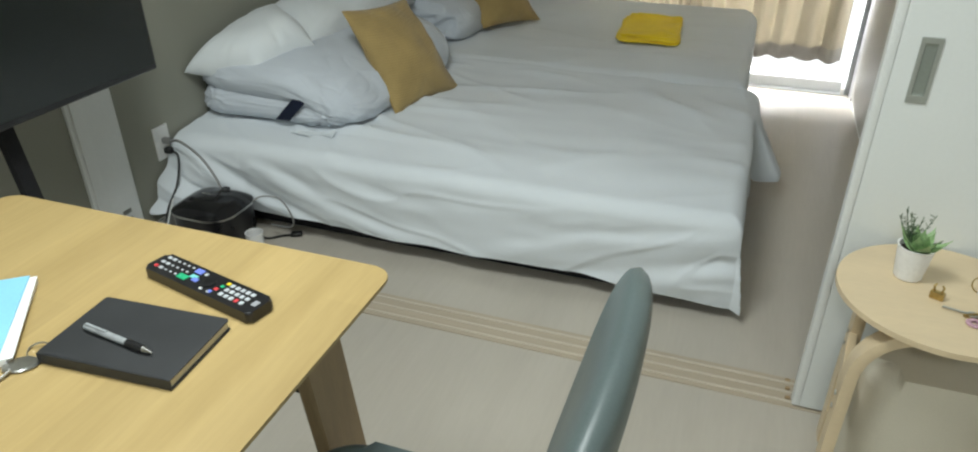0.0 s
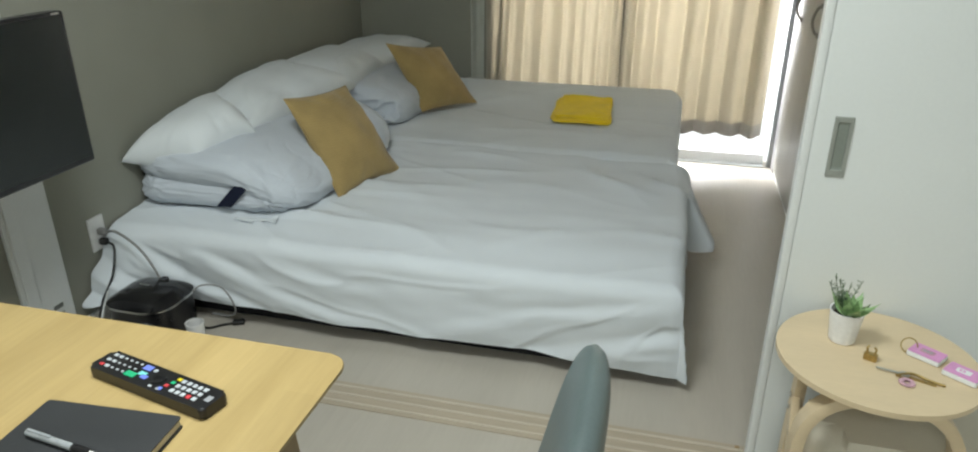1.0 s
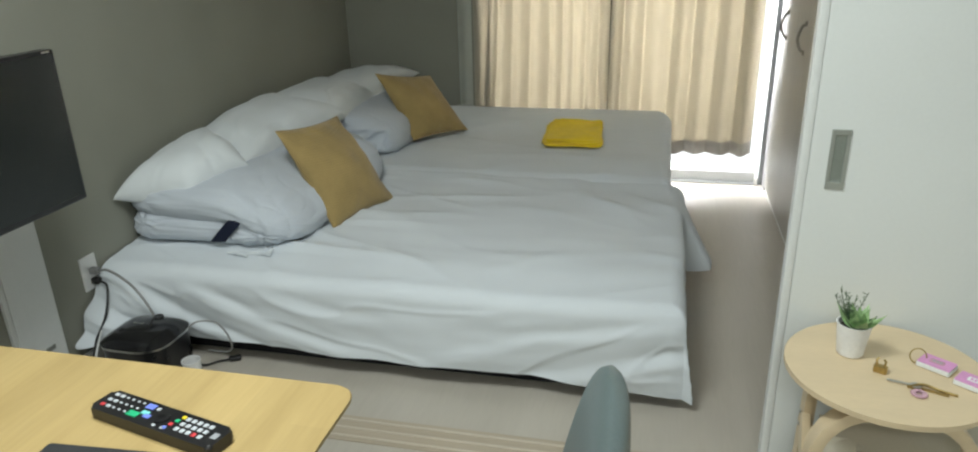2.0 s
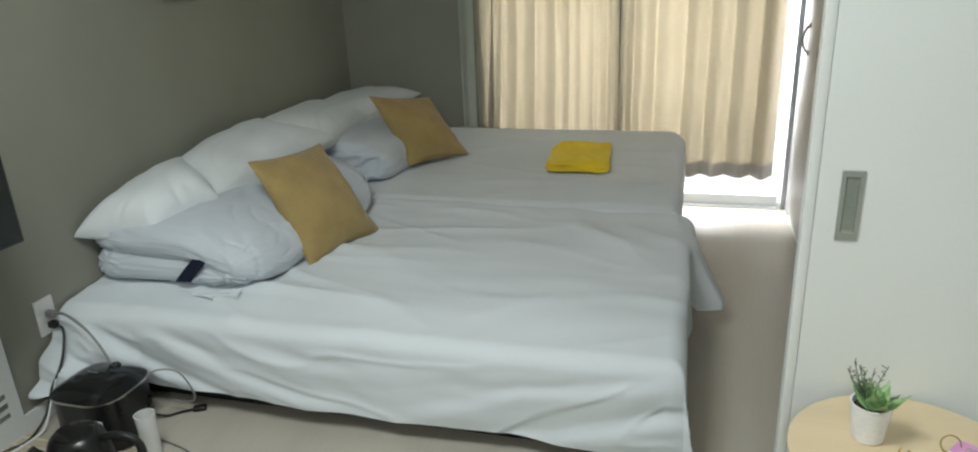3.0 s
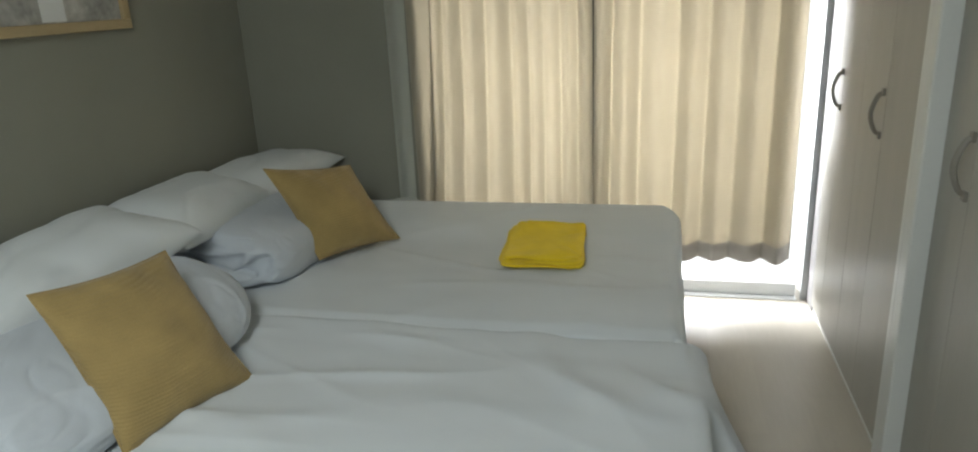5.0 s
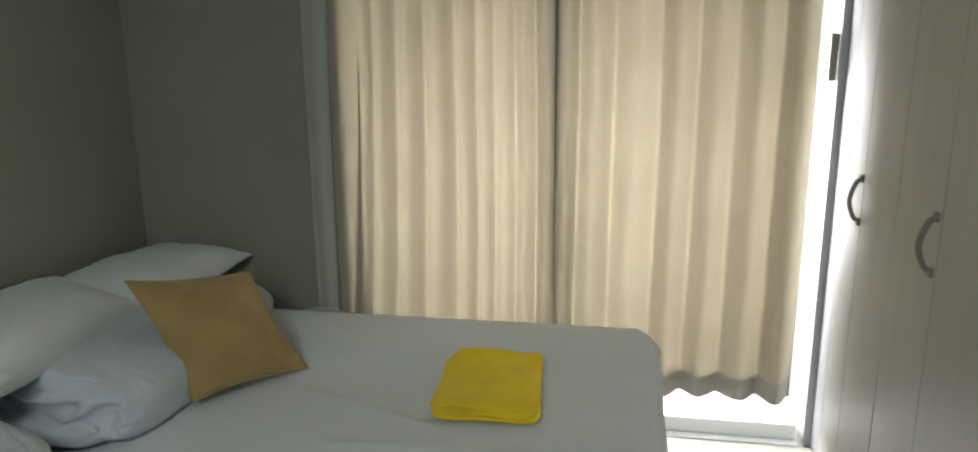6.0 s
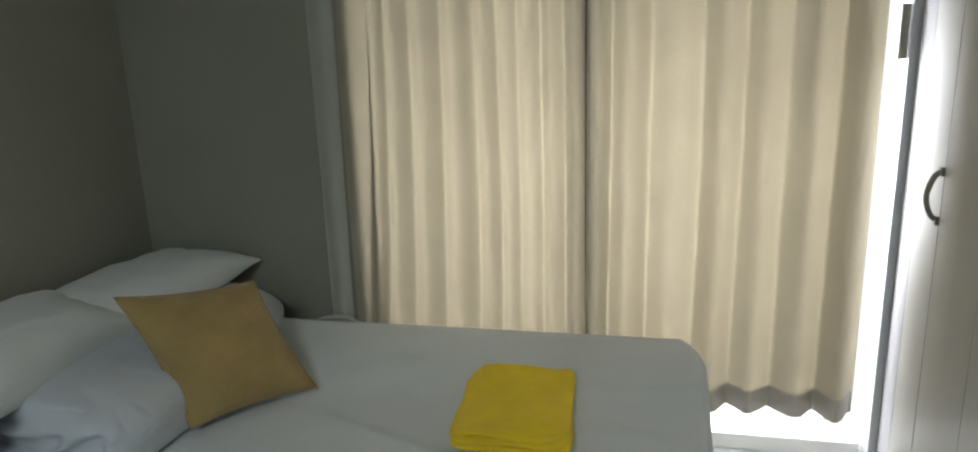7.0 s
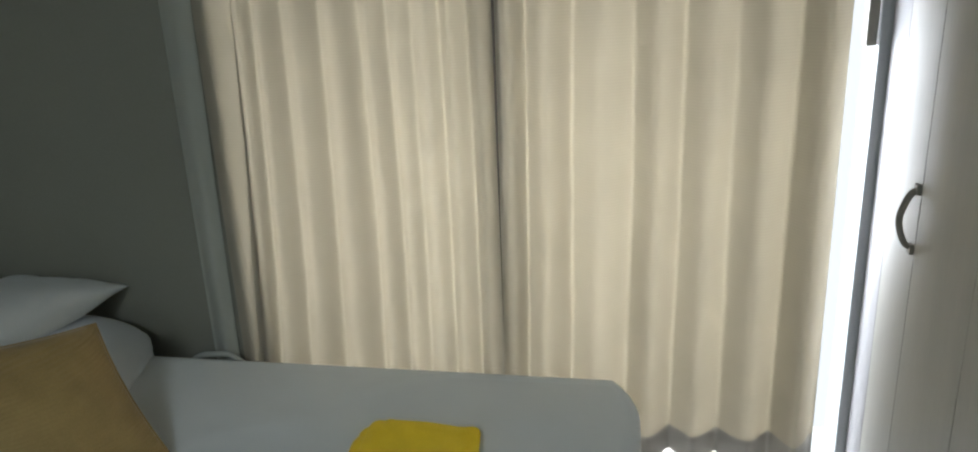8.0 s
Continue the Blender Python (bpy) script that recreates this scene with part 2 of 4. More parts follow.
LEAF = mat("green_leaf", (0.17, 0.30, 0.12), 0.45, var=0.25, scale=30, fine=120, bump=0.1, two=(0.27, 0.42, 0.19))
LEAF_DARK = mat("dark_leaf", (0.075, 0.135, 0.065), 0.5, var=0.25, scale=40, fine=120, bump=0.1)
BRASS = mat("old_brass", (0.48, 0.35, 0.14), 0.35, metal=1.0, var=0.15, scale=60, fine=300, bump=0.1)
PINK = mat("pink_vinyl", (0.66, 0.30, 0.56), 0.35, var=0.06, scale=30, fine=200, bump=0.05)
ROSE = mat("rose_acrylic", (0.55, 0.33, 0.40), 0.25, var=0.15, scale=60, fine=200, bump=0.05)
CREAM = mat("cream_upholstery", (0.60, 0.56, 0.46), 0.85, var=0.04, scale=5, fine=300, bump=0.3, spec=0.2)
CABLE_BLACK = mat("black_cable", (0.012, 0.012, 0.012), 0.5, bump=0.0)
CABLE_GREY = mat("grey_cable", (0.22, 0.22, 0.215), 0.5, bump=0.0)
PICTURE_WOOD = mat("pale_wood_frame", (0.44, 0.34, 0.19), 0.5, var=0.08, scale=4, fine=50, bump=0.05, stretch=(4, 1, 8))
PRINT = mat("grey_printed_sheet", (0.40, 0.40, 0.38), 0.5, var=0.3, scale=9, fine=40, bump=0.0)
CLEAR = glass("window_glass")
SMOKE = mat("clear_grey_plastic", (0.30, 0.32, 0.33), 0.15, var=0.1, scale=40, fine=100, bump=0.0)
CURTAIN = curtain_mat("cream_curtain_cloth", (0.50, 0.464, 0.388), 0.37)
HEM = curtain_mat("curtain_hem_double", (0.42, 0.40, 0.37), 0.11)
SHEER = curtain_mat("grey_side_drape", (0.56, 0.58, 0.53), 0.25)
DAY = glow("hazy_daylight", (0.97, 1.0, 1.0), 1.7)
BUTTONS = {c: mat(c + "_button", v, 0.45, bump=0.0) for c, v in dict(
    white=(0.52, 0.55, 0.58), green=(0.02, 0.45, 0.20), blue=(0.18, 0.25, 0.75), red=(0.6, 0.05, 0.06), yellow=(0.75, 0.6, 0.02), teal=(0.2, 0.65, 0.62), grey=(0.3, 0.31, 0.33)).items()}


# ---------------------------------------------------------------- builders
ORIGIN = {}


def thing(name, at, label, category, group="", kind=""):
    ob = new(name)
    ob.empty_display_size = 0.05
    ob.location = at
    ORIGIN[ob] = Vector(at)
    return tagged(ob, label, category, group, kind)


def mesh_ob(name, bm, material, origin=(0, 0, 0), smooth=True, angle=28):
    """A mesh object; flat faces keep their own shading beside narrow rounded rims."""
    o = Vector(origin)
    bmesh.ops.recalc_face_normals(bm, faces=bm.faces[:])
    bmesh.ops.translate(bm, verts=bm.verts[:], vec=-o)
    if smooth:
        for f in bm.faces:
            f.smooth = True
        for e in bm.edges:
            if len(e.link_faces) == 2:
                a, b = (f.calc_area() for f in e.link_faces)
                g = e.calc_face_angle(0.0)
                e.smooth = not (g > radians(angle) or (angle < 40 and g > 0.05 and max(a, b) > 6 * min(a, b)))
    me = bpy.data.meshes.new(name)
    bm.to_mesh(me)
    bm.free()
    me.materials.append(material)
    ob = new(name, me)
    return ob


def part(name, bm, material, parent, label="", smooth=True, angle=28):
    """One mesh, given in world coordinates, as a child of a thing or of a part."""
    o = ORIGIN[parent]
    ob = mesh_ob(name, bm, material, o, smooth, angle)
    ob.parent = parent
    ORIGIN[ob] = o
    return tagged(ob, label)


def single(name, bm, material, label, category, at=(0, 0, 0), group="", kind="", smooth=True, angle=28):
    ob = mesh_ob(name, bm, material, at, smooth, angle)
    ob.location = at
    ORIGIN[ob] = Vector(at)
    return tagged(ob, label, category, group, kind)


def structure(name, bm, material, label="", smooth=True):
    ob = mesh_ob(name, bm, material, (0, 0, 0), smooth)
    ORIGIN[ob] = Vector((0, 0, 0))
    return tagged(ob, label, "", "", "structure")


def box(x0, x1, y0, y1, z0, z1, bevel=0.0, seg=2, m=None, bm=None):
    b = bmesh.new()
    r = bmesh.ops.create_cube(b, size=1.0, matrix=Matrix.Translation(((x0 + x1) / 2, (y0 + y1) / 2, (z0 + z1) / 2)) @ Matrix.Diagonal((x1 - x0, y1 - y0, z1 - z0, 1)))
    if bevel:
        bmesh.ops.bevel(b, geom=b.edges[:], offset=bevel, segments=seg, profile=0.5, affect="EDGES")
    if m is not None:
        b.transform(m)
    if bm is not None:
        tmp = bpy.data.meshes.new("tmp")
        b.to_mesh(tmp)
        b.free()
        bm.from_mesh(tmp)
        bpy.data.meshes.remove(tmp)
        return bm
    return b


def merge(*bms):
    out = bmesh.new()
    for b in bms:
        tmp = bpy.data.meshes.new("tmp")
        b.to_mesh(tmp)
        b.free()
        out.from_mesh(tmp)
        bpy.data.meshes.remove(tmp)
    return out


def grid(nu, nv, fn, closed_u=False):
    """A surface from fn(u, v), u and v from 0 to 1."""
    bm = bmesh.new()
    vs = [[bm.verts.new(fn(i / (nu if closed_u else nu - 1), j / (nv - 1))) for j in range(nv)] for i in range(nu)]
    for i in range(nu if closed_u else nu - 1):
        k = (i + 1) % nu
        for j in range(nv - 1):
            bm.faces.new((vs[i][j], vs[k][j], vs[k][j + 1], vs[i][j + 1]))
    return bm


def thicken(bm, t):
    """Gives a sheet real thickness: a second face behind it, joined along the rim."""
    bm.normal_update()
    rim = [e for e in bm.edges if len(e.link_faces) == 1]
    faces = bm.faces[:]
    twin = {v: bm.verts.new(v.co - v.normal * t) for v in bm.verts[:]}
    for f in faces:
        bm.faces.new([twin[v] for v in reversed(f.verts)])
    for e in rim:
        a, b = e.verts
        bm.faces.new((a, b, twin[b], twin[a]))
    return bm


def prism(outline, z0, z1, bevel=0.0, m=None, seg=2):
    """Upright prism over a plan outline, with rounded rims."""
    bm = bmesh.new()
    low = [bm.verts.new((x, y, z0)) for x, y in outline]
    high = [bm.verts.new((x, y, z1)) for x, y in outline]
    n = len(outline)
    bm.faces.new(low[::-1])
    bm.faces.new(high)
    for i in range(n):
        bm.faces.new((low[i], low[(i + 1) % n], high[(i + 1) % n], high[i]))
    if bevel:
        es = [e for e in bm.edges if abs(e.verts[0].co.z - e.verts[1].co.z) < 1e-6]
        bmesh.ops.bevel(bm, geom=es, offset=bevel, segments=seg, profile=0.5, affect="EDGES")
    if m is not None:
        bm.transform(m)
    return bm


def rounded_rect(x0, x1, y0, y1, r, n=8):
    pts = []
    for cx, cy, a in ((x1 - r, y1 - r, 0), (x0 + r, y1 - r, 90), (x0 + r, y0 + r, 180), (x1 - r, y0 + r, 270)):
        for i in range(n + 1):
            t = radians(a + 90 * i / n)
            pts.append((cx + r * math.cos(t), cy + r * math.sin(t)))
    return pts


def lathe(profile, at=(0, 0, 0), n=32, m=None):
    """Turned solid from (radius, height) pairs."""
    bm = bmesh.new()
    rings = []
    for r, z in profile:
        if r < 1e-5:
            rings.append([bm.verts.new((at[0], at[1], at[2] + z))])
        else:
            rings.append([bm.verts.new((at[0] + r * math.cos(6.28319 * i / n), at[1] + r * math.sin(6.28319 * i / n), at[2] + z)) for i in range(n)])
    for a, b in zip(rings, rings[1:]):
        for i in range(n):
            k = (i + 1) % n
            if len(a) == 1 and len(b) == 1:
                continue
            if len(a) == 1:
                bm.faces.new((a[0], b[i], b[k]))
            elif len(b) == 1:
                bm.faces.new((a[i], a[k], b[0]))
            else:
                bm.faces.new((a[i], a[k], b[k], b[i]))
    if m is not None:
        bm.transform(m)
    return bm


def smooth_path(points, steps=8):
    """Catmull-Rom through a few control points."""
    p = [Vector(q) for q in points]
    p = [2 * p[0] - p[1]] + p + [2 * p[-1] - p[-2]]
    out = []
    for i in range(1, len(p) - 2):
        for s in range(steps):
            t = s / steps
            out.append(0.5 * ((2 * p[i]) + (-p[i - 1] + p[i + 1]) * t + (2 * p[i - 1] - 5 * p[i] + 4 * p[i + 1] - p[i + 2]) * t * t + (-p[i - 1] + 3 * p[i] - 3 * p[i + 1] + p[i + 2]) * t ** 3))
    out.append(p[-2])
    return out


def tube(points, r, n=10, closed=False, squash=None):
    """A round (or squashed) rod along a path. squash: (across, along-side) half sizes."""
    pts = [Vector(q) for q in points]
    bm = bmesh.new()
    rings = []
    side = None
    for i, p in enumerate(pts):
        a = pts[(i - 1) % len(pts)] if closed or i else p
        b = pts[(i + 1) % len(pts)] if closed or i < len(pts) - 1 else p
        d = (b - a).normalized()
        if side is None:
            side = d.orthogonal().normalized()
        side = (side - d * side.dot(d)).normalized()
        up = d.cross(side)
        ra, rb = squash if squash else (r, r)
        rings.append([bm.verts.new(p + side * ra * math.cos(6.28319 * k / n) + up * rb * math.sin(6.28319 * k / n)) for k in range(n)])
    m = len(rings)
    for i in range(m if closed else m - 1):
        for k in range(n):
            bm.faces.new((rings[i][k], rings[i][(k + 1) % n], rings[(i + 1) % m][(k + 1) % n], rings[(i + 1) % m][k]))
    if not closed:
        bm.faces.new(rings[0][::-1])
        bm.faces.new(rings[-1])
    return bm


def strip(path, width_dir, half, thick):
    """A flat bent strip (bentwood) along a path: half width along width_dir, thickness across."""
    pts = [Vector(q) for q in path]
    w = Vector(width_dir).normalized()
    bm = bmesh.new()
    rings = []
    for i, p in enumerate(pts):
        d = (pts[min(i + 1, len(pts) - 1)] - pts[max(i - 1, 0)]).normalized()
        nrm = d.cross(w).normalized()
        rings.append([bm.verts.new(p + w * half * a + nrm * thick / 2 * b) for a, b in ((-1, -0.6), (-0.94, -1), (0.94, -1), (1, -0.6), (1, 0.6), (0.94, 1), (-0.94, 1), (-1, 0.6))])
    for a, b in zip(rings, rings[1:]):
        for k in range(8):
            bm.faces.new((a[k], a[(k + 1) % 8], b[(k + 1) % 8], b[k]))
    bm.faces.new(rings[0][::-1])
    bm.faces.new(rings[-1])
    return bm


def fbm(p, f, octaves=3):
    return sum(noise.noise(Vector(p) * f * 2 ** k) / 2 ** k for k in range(octaves))


def slab(w, h, thick, round_=0.5, n=44, seed=0.0, wrinkle=0.01, folds=0.0, droop=0.0, soft=0.35):
    """A folded quilt layer: a soft block with full, rounded sides."""
    def fn(u, v):
        # superellipsoid
        th, ph = (v - 0.5) * math.pi, u * 2 * math.pi
        def sp(c, e):
            return math.copysign(abs(c) ** e, c)
        x = w / 2 * sp(math.cos(th), soft) * sp(math.cos(ph), soft + 0.03)
        y = h / 2 * sp(math.cos(th), soft) * sp(math.sin(ph), soft + 0.03)
        z = thick / 2 * sp(math.sin(th), 0.75)
        k = fbm((x + seed, y, z * 2 + seed), 4.2, 3)
        r1 = 1 - abs(noise.noise(Vector((x * 1.2 + seed, y * 0.9, z * 2.4)) * 4.5)) * 2.2
        r2 = 1 - abs(noise.noise(Vector((x + 2 * seed, y * 1.3, z * 2.0 + k * 0.1)) * 9.0)) * 2.4
        k += 0.9 * max(0.0, r1) ** 2 - 0.45 * max(0.0, r2) ** 3
        d = Vector((x / w, y / h, z / thick))
        if d.length > 1e-6:
            d.normalize()
        crease = abs(math.sin(14 * x + 9 * y + 30 * z + 3 * k + seed)) ** 3
        q = min(1.0, max(0.0, (x / w - 0.02) / 0.48))
        return Vector((x, y, z - droop * q * q)) + d * (wrinkle * k - folds * crease * abs(math.cos(th)))
    bm = grid(n * 2, n, fn, closed_u=True)
    bmesh.ops.remove_doubles(bm, verts=bm.verts[:], dist=0.0003)
    return bm


# ---------------------------------------------------------------- rooms
FAR, LINE, SIDE = 2.706, 2.53, 2.243  # far wall, wardrobe front, door leaf's edge

structure("floor", box(-0.15, 3.45, -4.0, 3.0, -0.1, 0.0), FLOORING, "pale grey oak vinyl flooring", smooth=False)
structure("wall_west", box(-0.15, 0.0, -4.0, 3.0, 0.0, 2.42), WALL, "grey-green papered wall", smooth=False)
wall_n = structure("wall_north", merge(box(0.0, 0.855, FAR, FAR + 0.15, 0.0, 2.42), box(2.62, 3.45, FAR, FAR + 0.15, 0.0, 2.42), box(0.855, 2.62, FAR, FAR + 0.15, 2.02, 2.42)), WALL, "grey-green papered wall round the window", smooth=False)
# walls out of view, kept off-white to bounce light back into the room
structure("wall_east", box(3.3, 3.45, -4.0, FAR, 0.0, 2.42), WHITE_WALL, "unseen off-white wall that bounces light", smooth=False)
structure("wall_south", box(-0.15, 3.45, -4.15, -4.0, 0.0, 2.42), WHITE_WALL, "unseen off-white wall that bounces light", smooth=False)
structure("wall_header", box(0.0, 3.3, 0.0, 0.12, 2.30, 2.42), WHITE_WALL, "white wall over the sliding doors", smooth=False)
structure("ceiling", box(-0.15, 3.45, -4.15, 3.0, 2.42, 2.5), CEILING, "white papered ceiling", smooth=False)

# threshold with three door tracks
track = thing("threshold", (1.1, 0.06, 0), "tan wooden threshold with three pale sliding tracks", "threshold", kind="structure")
part("board", box(0.0, 3.3, -0.002, 0.117, -0.02, 0.004, 0.0015), TRACK_WOOD, track)
for y in (0.017, 0.055, 0.093):
    part("rail", box(0.012, 3.3, y - 0.0035, y + 0.0035, 0.002, 0.0075, 0.002), TRACK_RIB, track)

for y in (0.028, 0.066, 0.100):
    part("end_stop", box(2.208, 2.2205, y - 0.004, y + 0.004, 0.004, 0.012, 0.0015), LEG_OAK, track, "small brown end stop")

# white jamb where the opening meets the wall, and skirting
jamb = thing("door_jamb", (0.01, 0.03, 0), "white door jamb on the wall by the opening", "jamb", kind="structure")
part("post", box(0.0, 0.014, -0.062, 0.122, 0.0, 2.30, 0.003), TRIM, jamb)
part("stop", box(0.014, 0.022, -0.05, -0.005, 0.0, 2.30, 0.002), TRIM, jamb)
for z in (0.165, 0.132, 0.098):
    part("label_bar", box(0.0141, 0.0150, 0.040, 0.078, z - 0.008, z + 0.008), PULL_GREY, jamb, "small grey printed bar", smooth=False)
structure("baseboard", merge(box(0.0, 0.012, 0.122, FAR, 0.0, 0.06, 0.002), box(0.0, 0.012, -4.0, -0.062, 0.0, 0.06, 0.002)), TRIM, "white skirting board")

# stacked sliding door leaves
for i in range(3):
    y0 = 0.001 + 0.038 * i
    d = thing("sliding_door", (2.7, y0 + 0.016, 0.008), "white laminate sliding door leaf pushed open", "door", "stacked sliding doors")
    edge = SIDE + 0.011 * i
    part("panel", box(edge, 3.15, y0, y0 + 0.032, 0.01, 2.29, 0.0015), WHITE_DOOR, d)
    part("edge_strip", box(edge - 0.020, edge - 0.0005, y0 - 0.001, y0 + 0.033, 0.01, 2.29, 0.003), TRIM, d, "rounded white edge strip")
    if i == 0:
        pull = part("recessed_pull", merge(box(2.281, 2.320, y0 - 0.003, y0 + 0.001, 0.978, 0.990, 0.001), box(2.281, 2.320, y0 - 0.003, y0 + 0.001, 0.856, 0.872, 0.001),
                    box(2.281, 2.289, y0 - 0.003, y0 + 0.001, 0.872, 0.978, 0.0008), box(2.312, 2.320, y0 - 0.003, y0 + 0.001, 0.872, 0.978, 0.0008)), PULL_GREY, d, "grey metal recessed door pull")
        def dish(u, v):
            a, b = 2 * u - 1, 2 * v - 1
            k = min(1.0, 3.2 * (1 - max(abs(a) ** 3, abs(b) ** 5)))
            return Vector((2.3005 + 0.0118 * a, y0 - 0.0025 + 0.0018 * k, 0.925 + 0.0535 * b))
        # the cup is a darker copy of the pull's nickel, recess shade put in
        part("cup", grid(14, 24, dish), PULL_SHADE, pull)

# ---------------------------------------------------------------- window
win = thing("window_1", (1.69, FAR + 0.07, 0.0), "white aluminium sliding balcony window behind curtains", "window", kind="structure")
part("window_sill", box(0.876, 2.49, FAR + 0.015, FAR + 0.13, 0.0055, 0.065, 0.004), SASH_WHITE, win)
part("threshold_strip", box(0.876, 2.49, FAR - 0.02, FAR + 0.13, 0.0, 0.005, 0.002), SASH_WHITE, win)
part("window_frame", box(2.507, 2.62, FAR - 0.010, FAR + 0.006, 0.0, 2.02, 0.003), FRAME_GREY, win, "grey aluminium side frame")
# side behind the frame made white to stand in for daylight outside
part("reveal", box(2.516, 2.62, FAR + 0.0065, FAR + 0.13, 0.0, 2.02, 0.003), SASH_WHITE, win, "side of the opening, whitened for blown-out daylight")
part("left_frame", box(0.855, 0.875, FAR + 0.02, FAR + 0.13, 0.0, 2.02, 0.003), SASH_WHITE, win)
part("top_frame", box(0.875, 2.507, FAR + 0.02, FAR + 0.13, 1.98, 2.02, 0.003), SASH_WHITE, win)
# stile coloured near black to stand in for shade between the curtains
part("meeting_stile", box(1.598, 1.650, FAR + 0.012, FAR + 0.08, 0.115, 1.98, 0.003), SLIT_SHADE, win, "meeting stile coloured dark as the slit's shade")
for x0, x1 in ((0.877, 1.596), (1.652, 2.505)):
    pane = part("pane", box(x0, x1, FAR + 0.06, FAR + 0.065, 0.116, 1.979), CLEAR, win, smooth=False)
    pane.visible_shadow = False
part("catch", merge(box(2.482, 2.507, FAR + 0.0, FAR + 0.03, 1.27, 1.42, 0.004)), HANDLE_GREY, win, "grey sash catch")
tagged(single("backdrop", grid(2, 2, lambda u, v: Vector((-3 + 9 * u, 5.5, -2 + 7 * v))), DAY, "hazy bright daylight outside the window", "backdrop"), kind="structure")
structure("balcony_slab", box(-1.0, 4.5, FAR + 0.15, 3.2, -0.15, -0.02), WHITE_WALL, "pale balcony floor outside", smooth=False)


# ---------------------------------------------------------------- curtains
def curtain(name, x0, x1, z0, z1, valleys, depth, seed, material, label, hem=0.075, y=2.69, lean=0.0, group="window curtains", hem_mat=None, flare=0.0):
    """Hanging cloth in full rounded lobes towards the room, pinched into narrow valleys at the x of valleys."""
    rnd = random.Random(seed)
    edges = [x0] + list(valleys) + [x1]
    hs = [rnd.uniform(0.75, 1.1) * min(1.0, (q - p) / 0.115) for p, q in zip(edges, edges[1:])]
    skew = [rnd.uniform(-0.16, 0.16) for _ in hs]

    def wave(x, z):
        x2 = x + 0.004 * math.sin(2.3 * z + seed) + 0.005 * noise.noise(Vector((x * 5, z * 1.4, seed)))
        k = max(0, min(len(hs) - 1, sum(1 for e in edges if e <= x2) - 1))
        f = min(1.0, max(0.0, (x2 - edges[k]) / (edges[k + 1] - edges[k])))
        f += skew[k] * f * (1 - f)
        lobe = (0.012 + math.sin(math.pi * f) ** 2) ** 0.62
        lobe += 0.10 * math.sin(2 * math.pi * (2 * f + 0.3 * seed)) * f * (1 - f) * 4 * noise.noise(Vector((k * 3.1, z * 0.7, seed)))
        low = min(1.0, max(0.0, (z1 - z) / (z1 - z0)))
        ends = min(1.0, (x2 - x0) / 0.02, (x1 - x2) / 0.02)
        return depth * hs[k] * lobe * (0.62 + 0.38 * low) * (0.75 + 0.25 * max(0.0, ends)) + 0.004 * noise.noise(Vector((x * 3, z * 1.1, 5 + seed)))

    def surf(za, zb):
        def fn(u, v):
            z = za + (zb - za) * v
            h = (z - z0) / (z1 - z0)
            x = x0 + (x1 - x0) * u
            low = (1 - h) ** 2
            return Vector((x + lean * (1 - u) ** 2 * low + flare * h * h * u, y - wave(x, z), z))
        return fn
    ob = thing(name, ((x0 + x1) / 2, y, z0), label, "curtain", group)
    n = max(30, int((x1 - x0) / 0.0034))
    part("drop", thicken(grid(n, 34, surf(z0 + hem, z1)), 0.0016), material, ob, angle=75)
    if hem:
        part("hem", thicken(grid(n, 4, surf(z0, z0 + hem)), 0.003), hem_mat or HEM, ob, "darker doubled hem", angle=75)
    return ob


curtain("curtain", 0.930, 1.6155, 0.185, 2.1, (0.985, 1.067, 1.165, 1.272, 1.345, 1.407, 1.479, 1.549), 0.064, 3, CURTAIN, "cream ribbed curtain drawn across the window, backlit", y=2.702, lean=-0.085)
curtain("curtain", 1.624, 2.448, 0.185, 2.1, (1.697, 1.811, 1.960, 2.078, 2.201, 2.337), 0.078, 8, CURTAIN, "cream ribbed curtain drawn across the window, backlit", y=2.703, lean=-0.012)
curtain("side_drape", 0.808, 0.922, 0.185, 2.1, (), 0.008, 5, CURTAIN, "edge of cream curtain lying flat against the wall", y=2.700, hem=0.03)
curtain("side_drape", 0.714, 0.794, 0.185, 2.1, (), 0.034, 4, SHEER, "narrow grey-green drape gathered beside the window", y=2.698, hem=0.03, hem_mat=SHEER, lean=0.0, flare=0.03)
rod = thing("curtain_rail", (1.6, 2.665, 2.1), "white curtain rail over the window", "curtain rail")
part("rail", box(0.6, 2.5, 2.655, 2.68, 2.1, 2.125, 0.003), TRIM, rod)

# ---------------------------------------------------------------- wardrobe
def bow_handle(y, parent, x=LINE):
    h0, h1 = 0.872, 1.014
    path = smooth_path([(x + 0.001, y, h0 + 0.008), (x - 0.018, y, h0 + 0.022), (x - 0.032, y, h0 + 0.07), (x - 0.018, y, h1 - 0.022), (x + 0.001, y, h1 - 0.008)], 7)
    bow = part("handle", tube(path, 0.006, 10, squash=(0.0045, 0.0075)), HANDLE_GREY, parent, "bowed grey metal handle")
    for z in (h0 + 0.008, h1 - 0.008):
        part("foot", box(x - 0.008, x + 0.001, y - 0.010, y + 0.010, z - 0.011, z + 0.011, 0.002), HANDLE_GREY, bow)


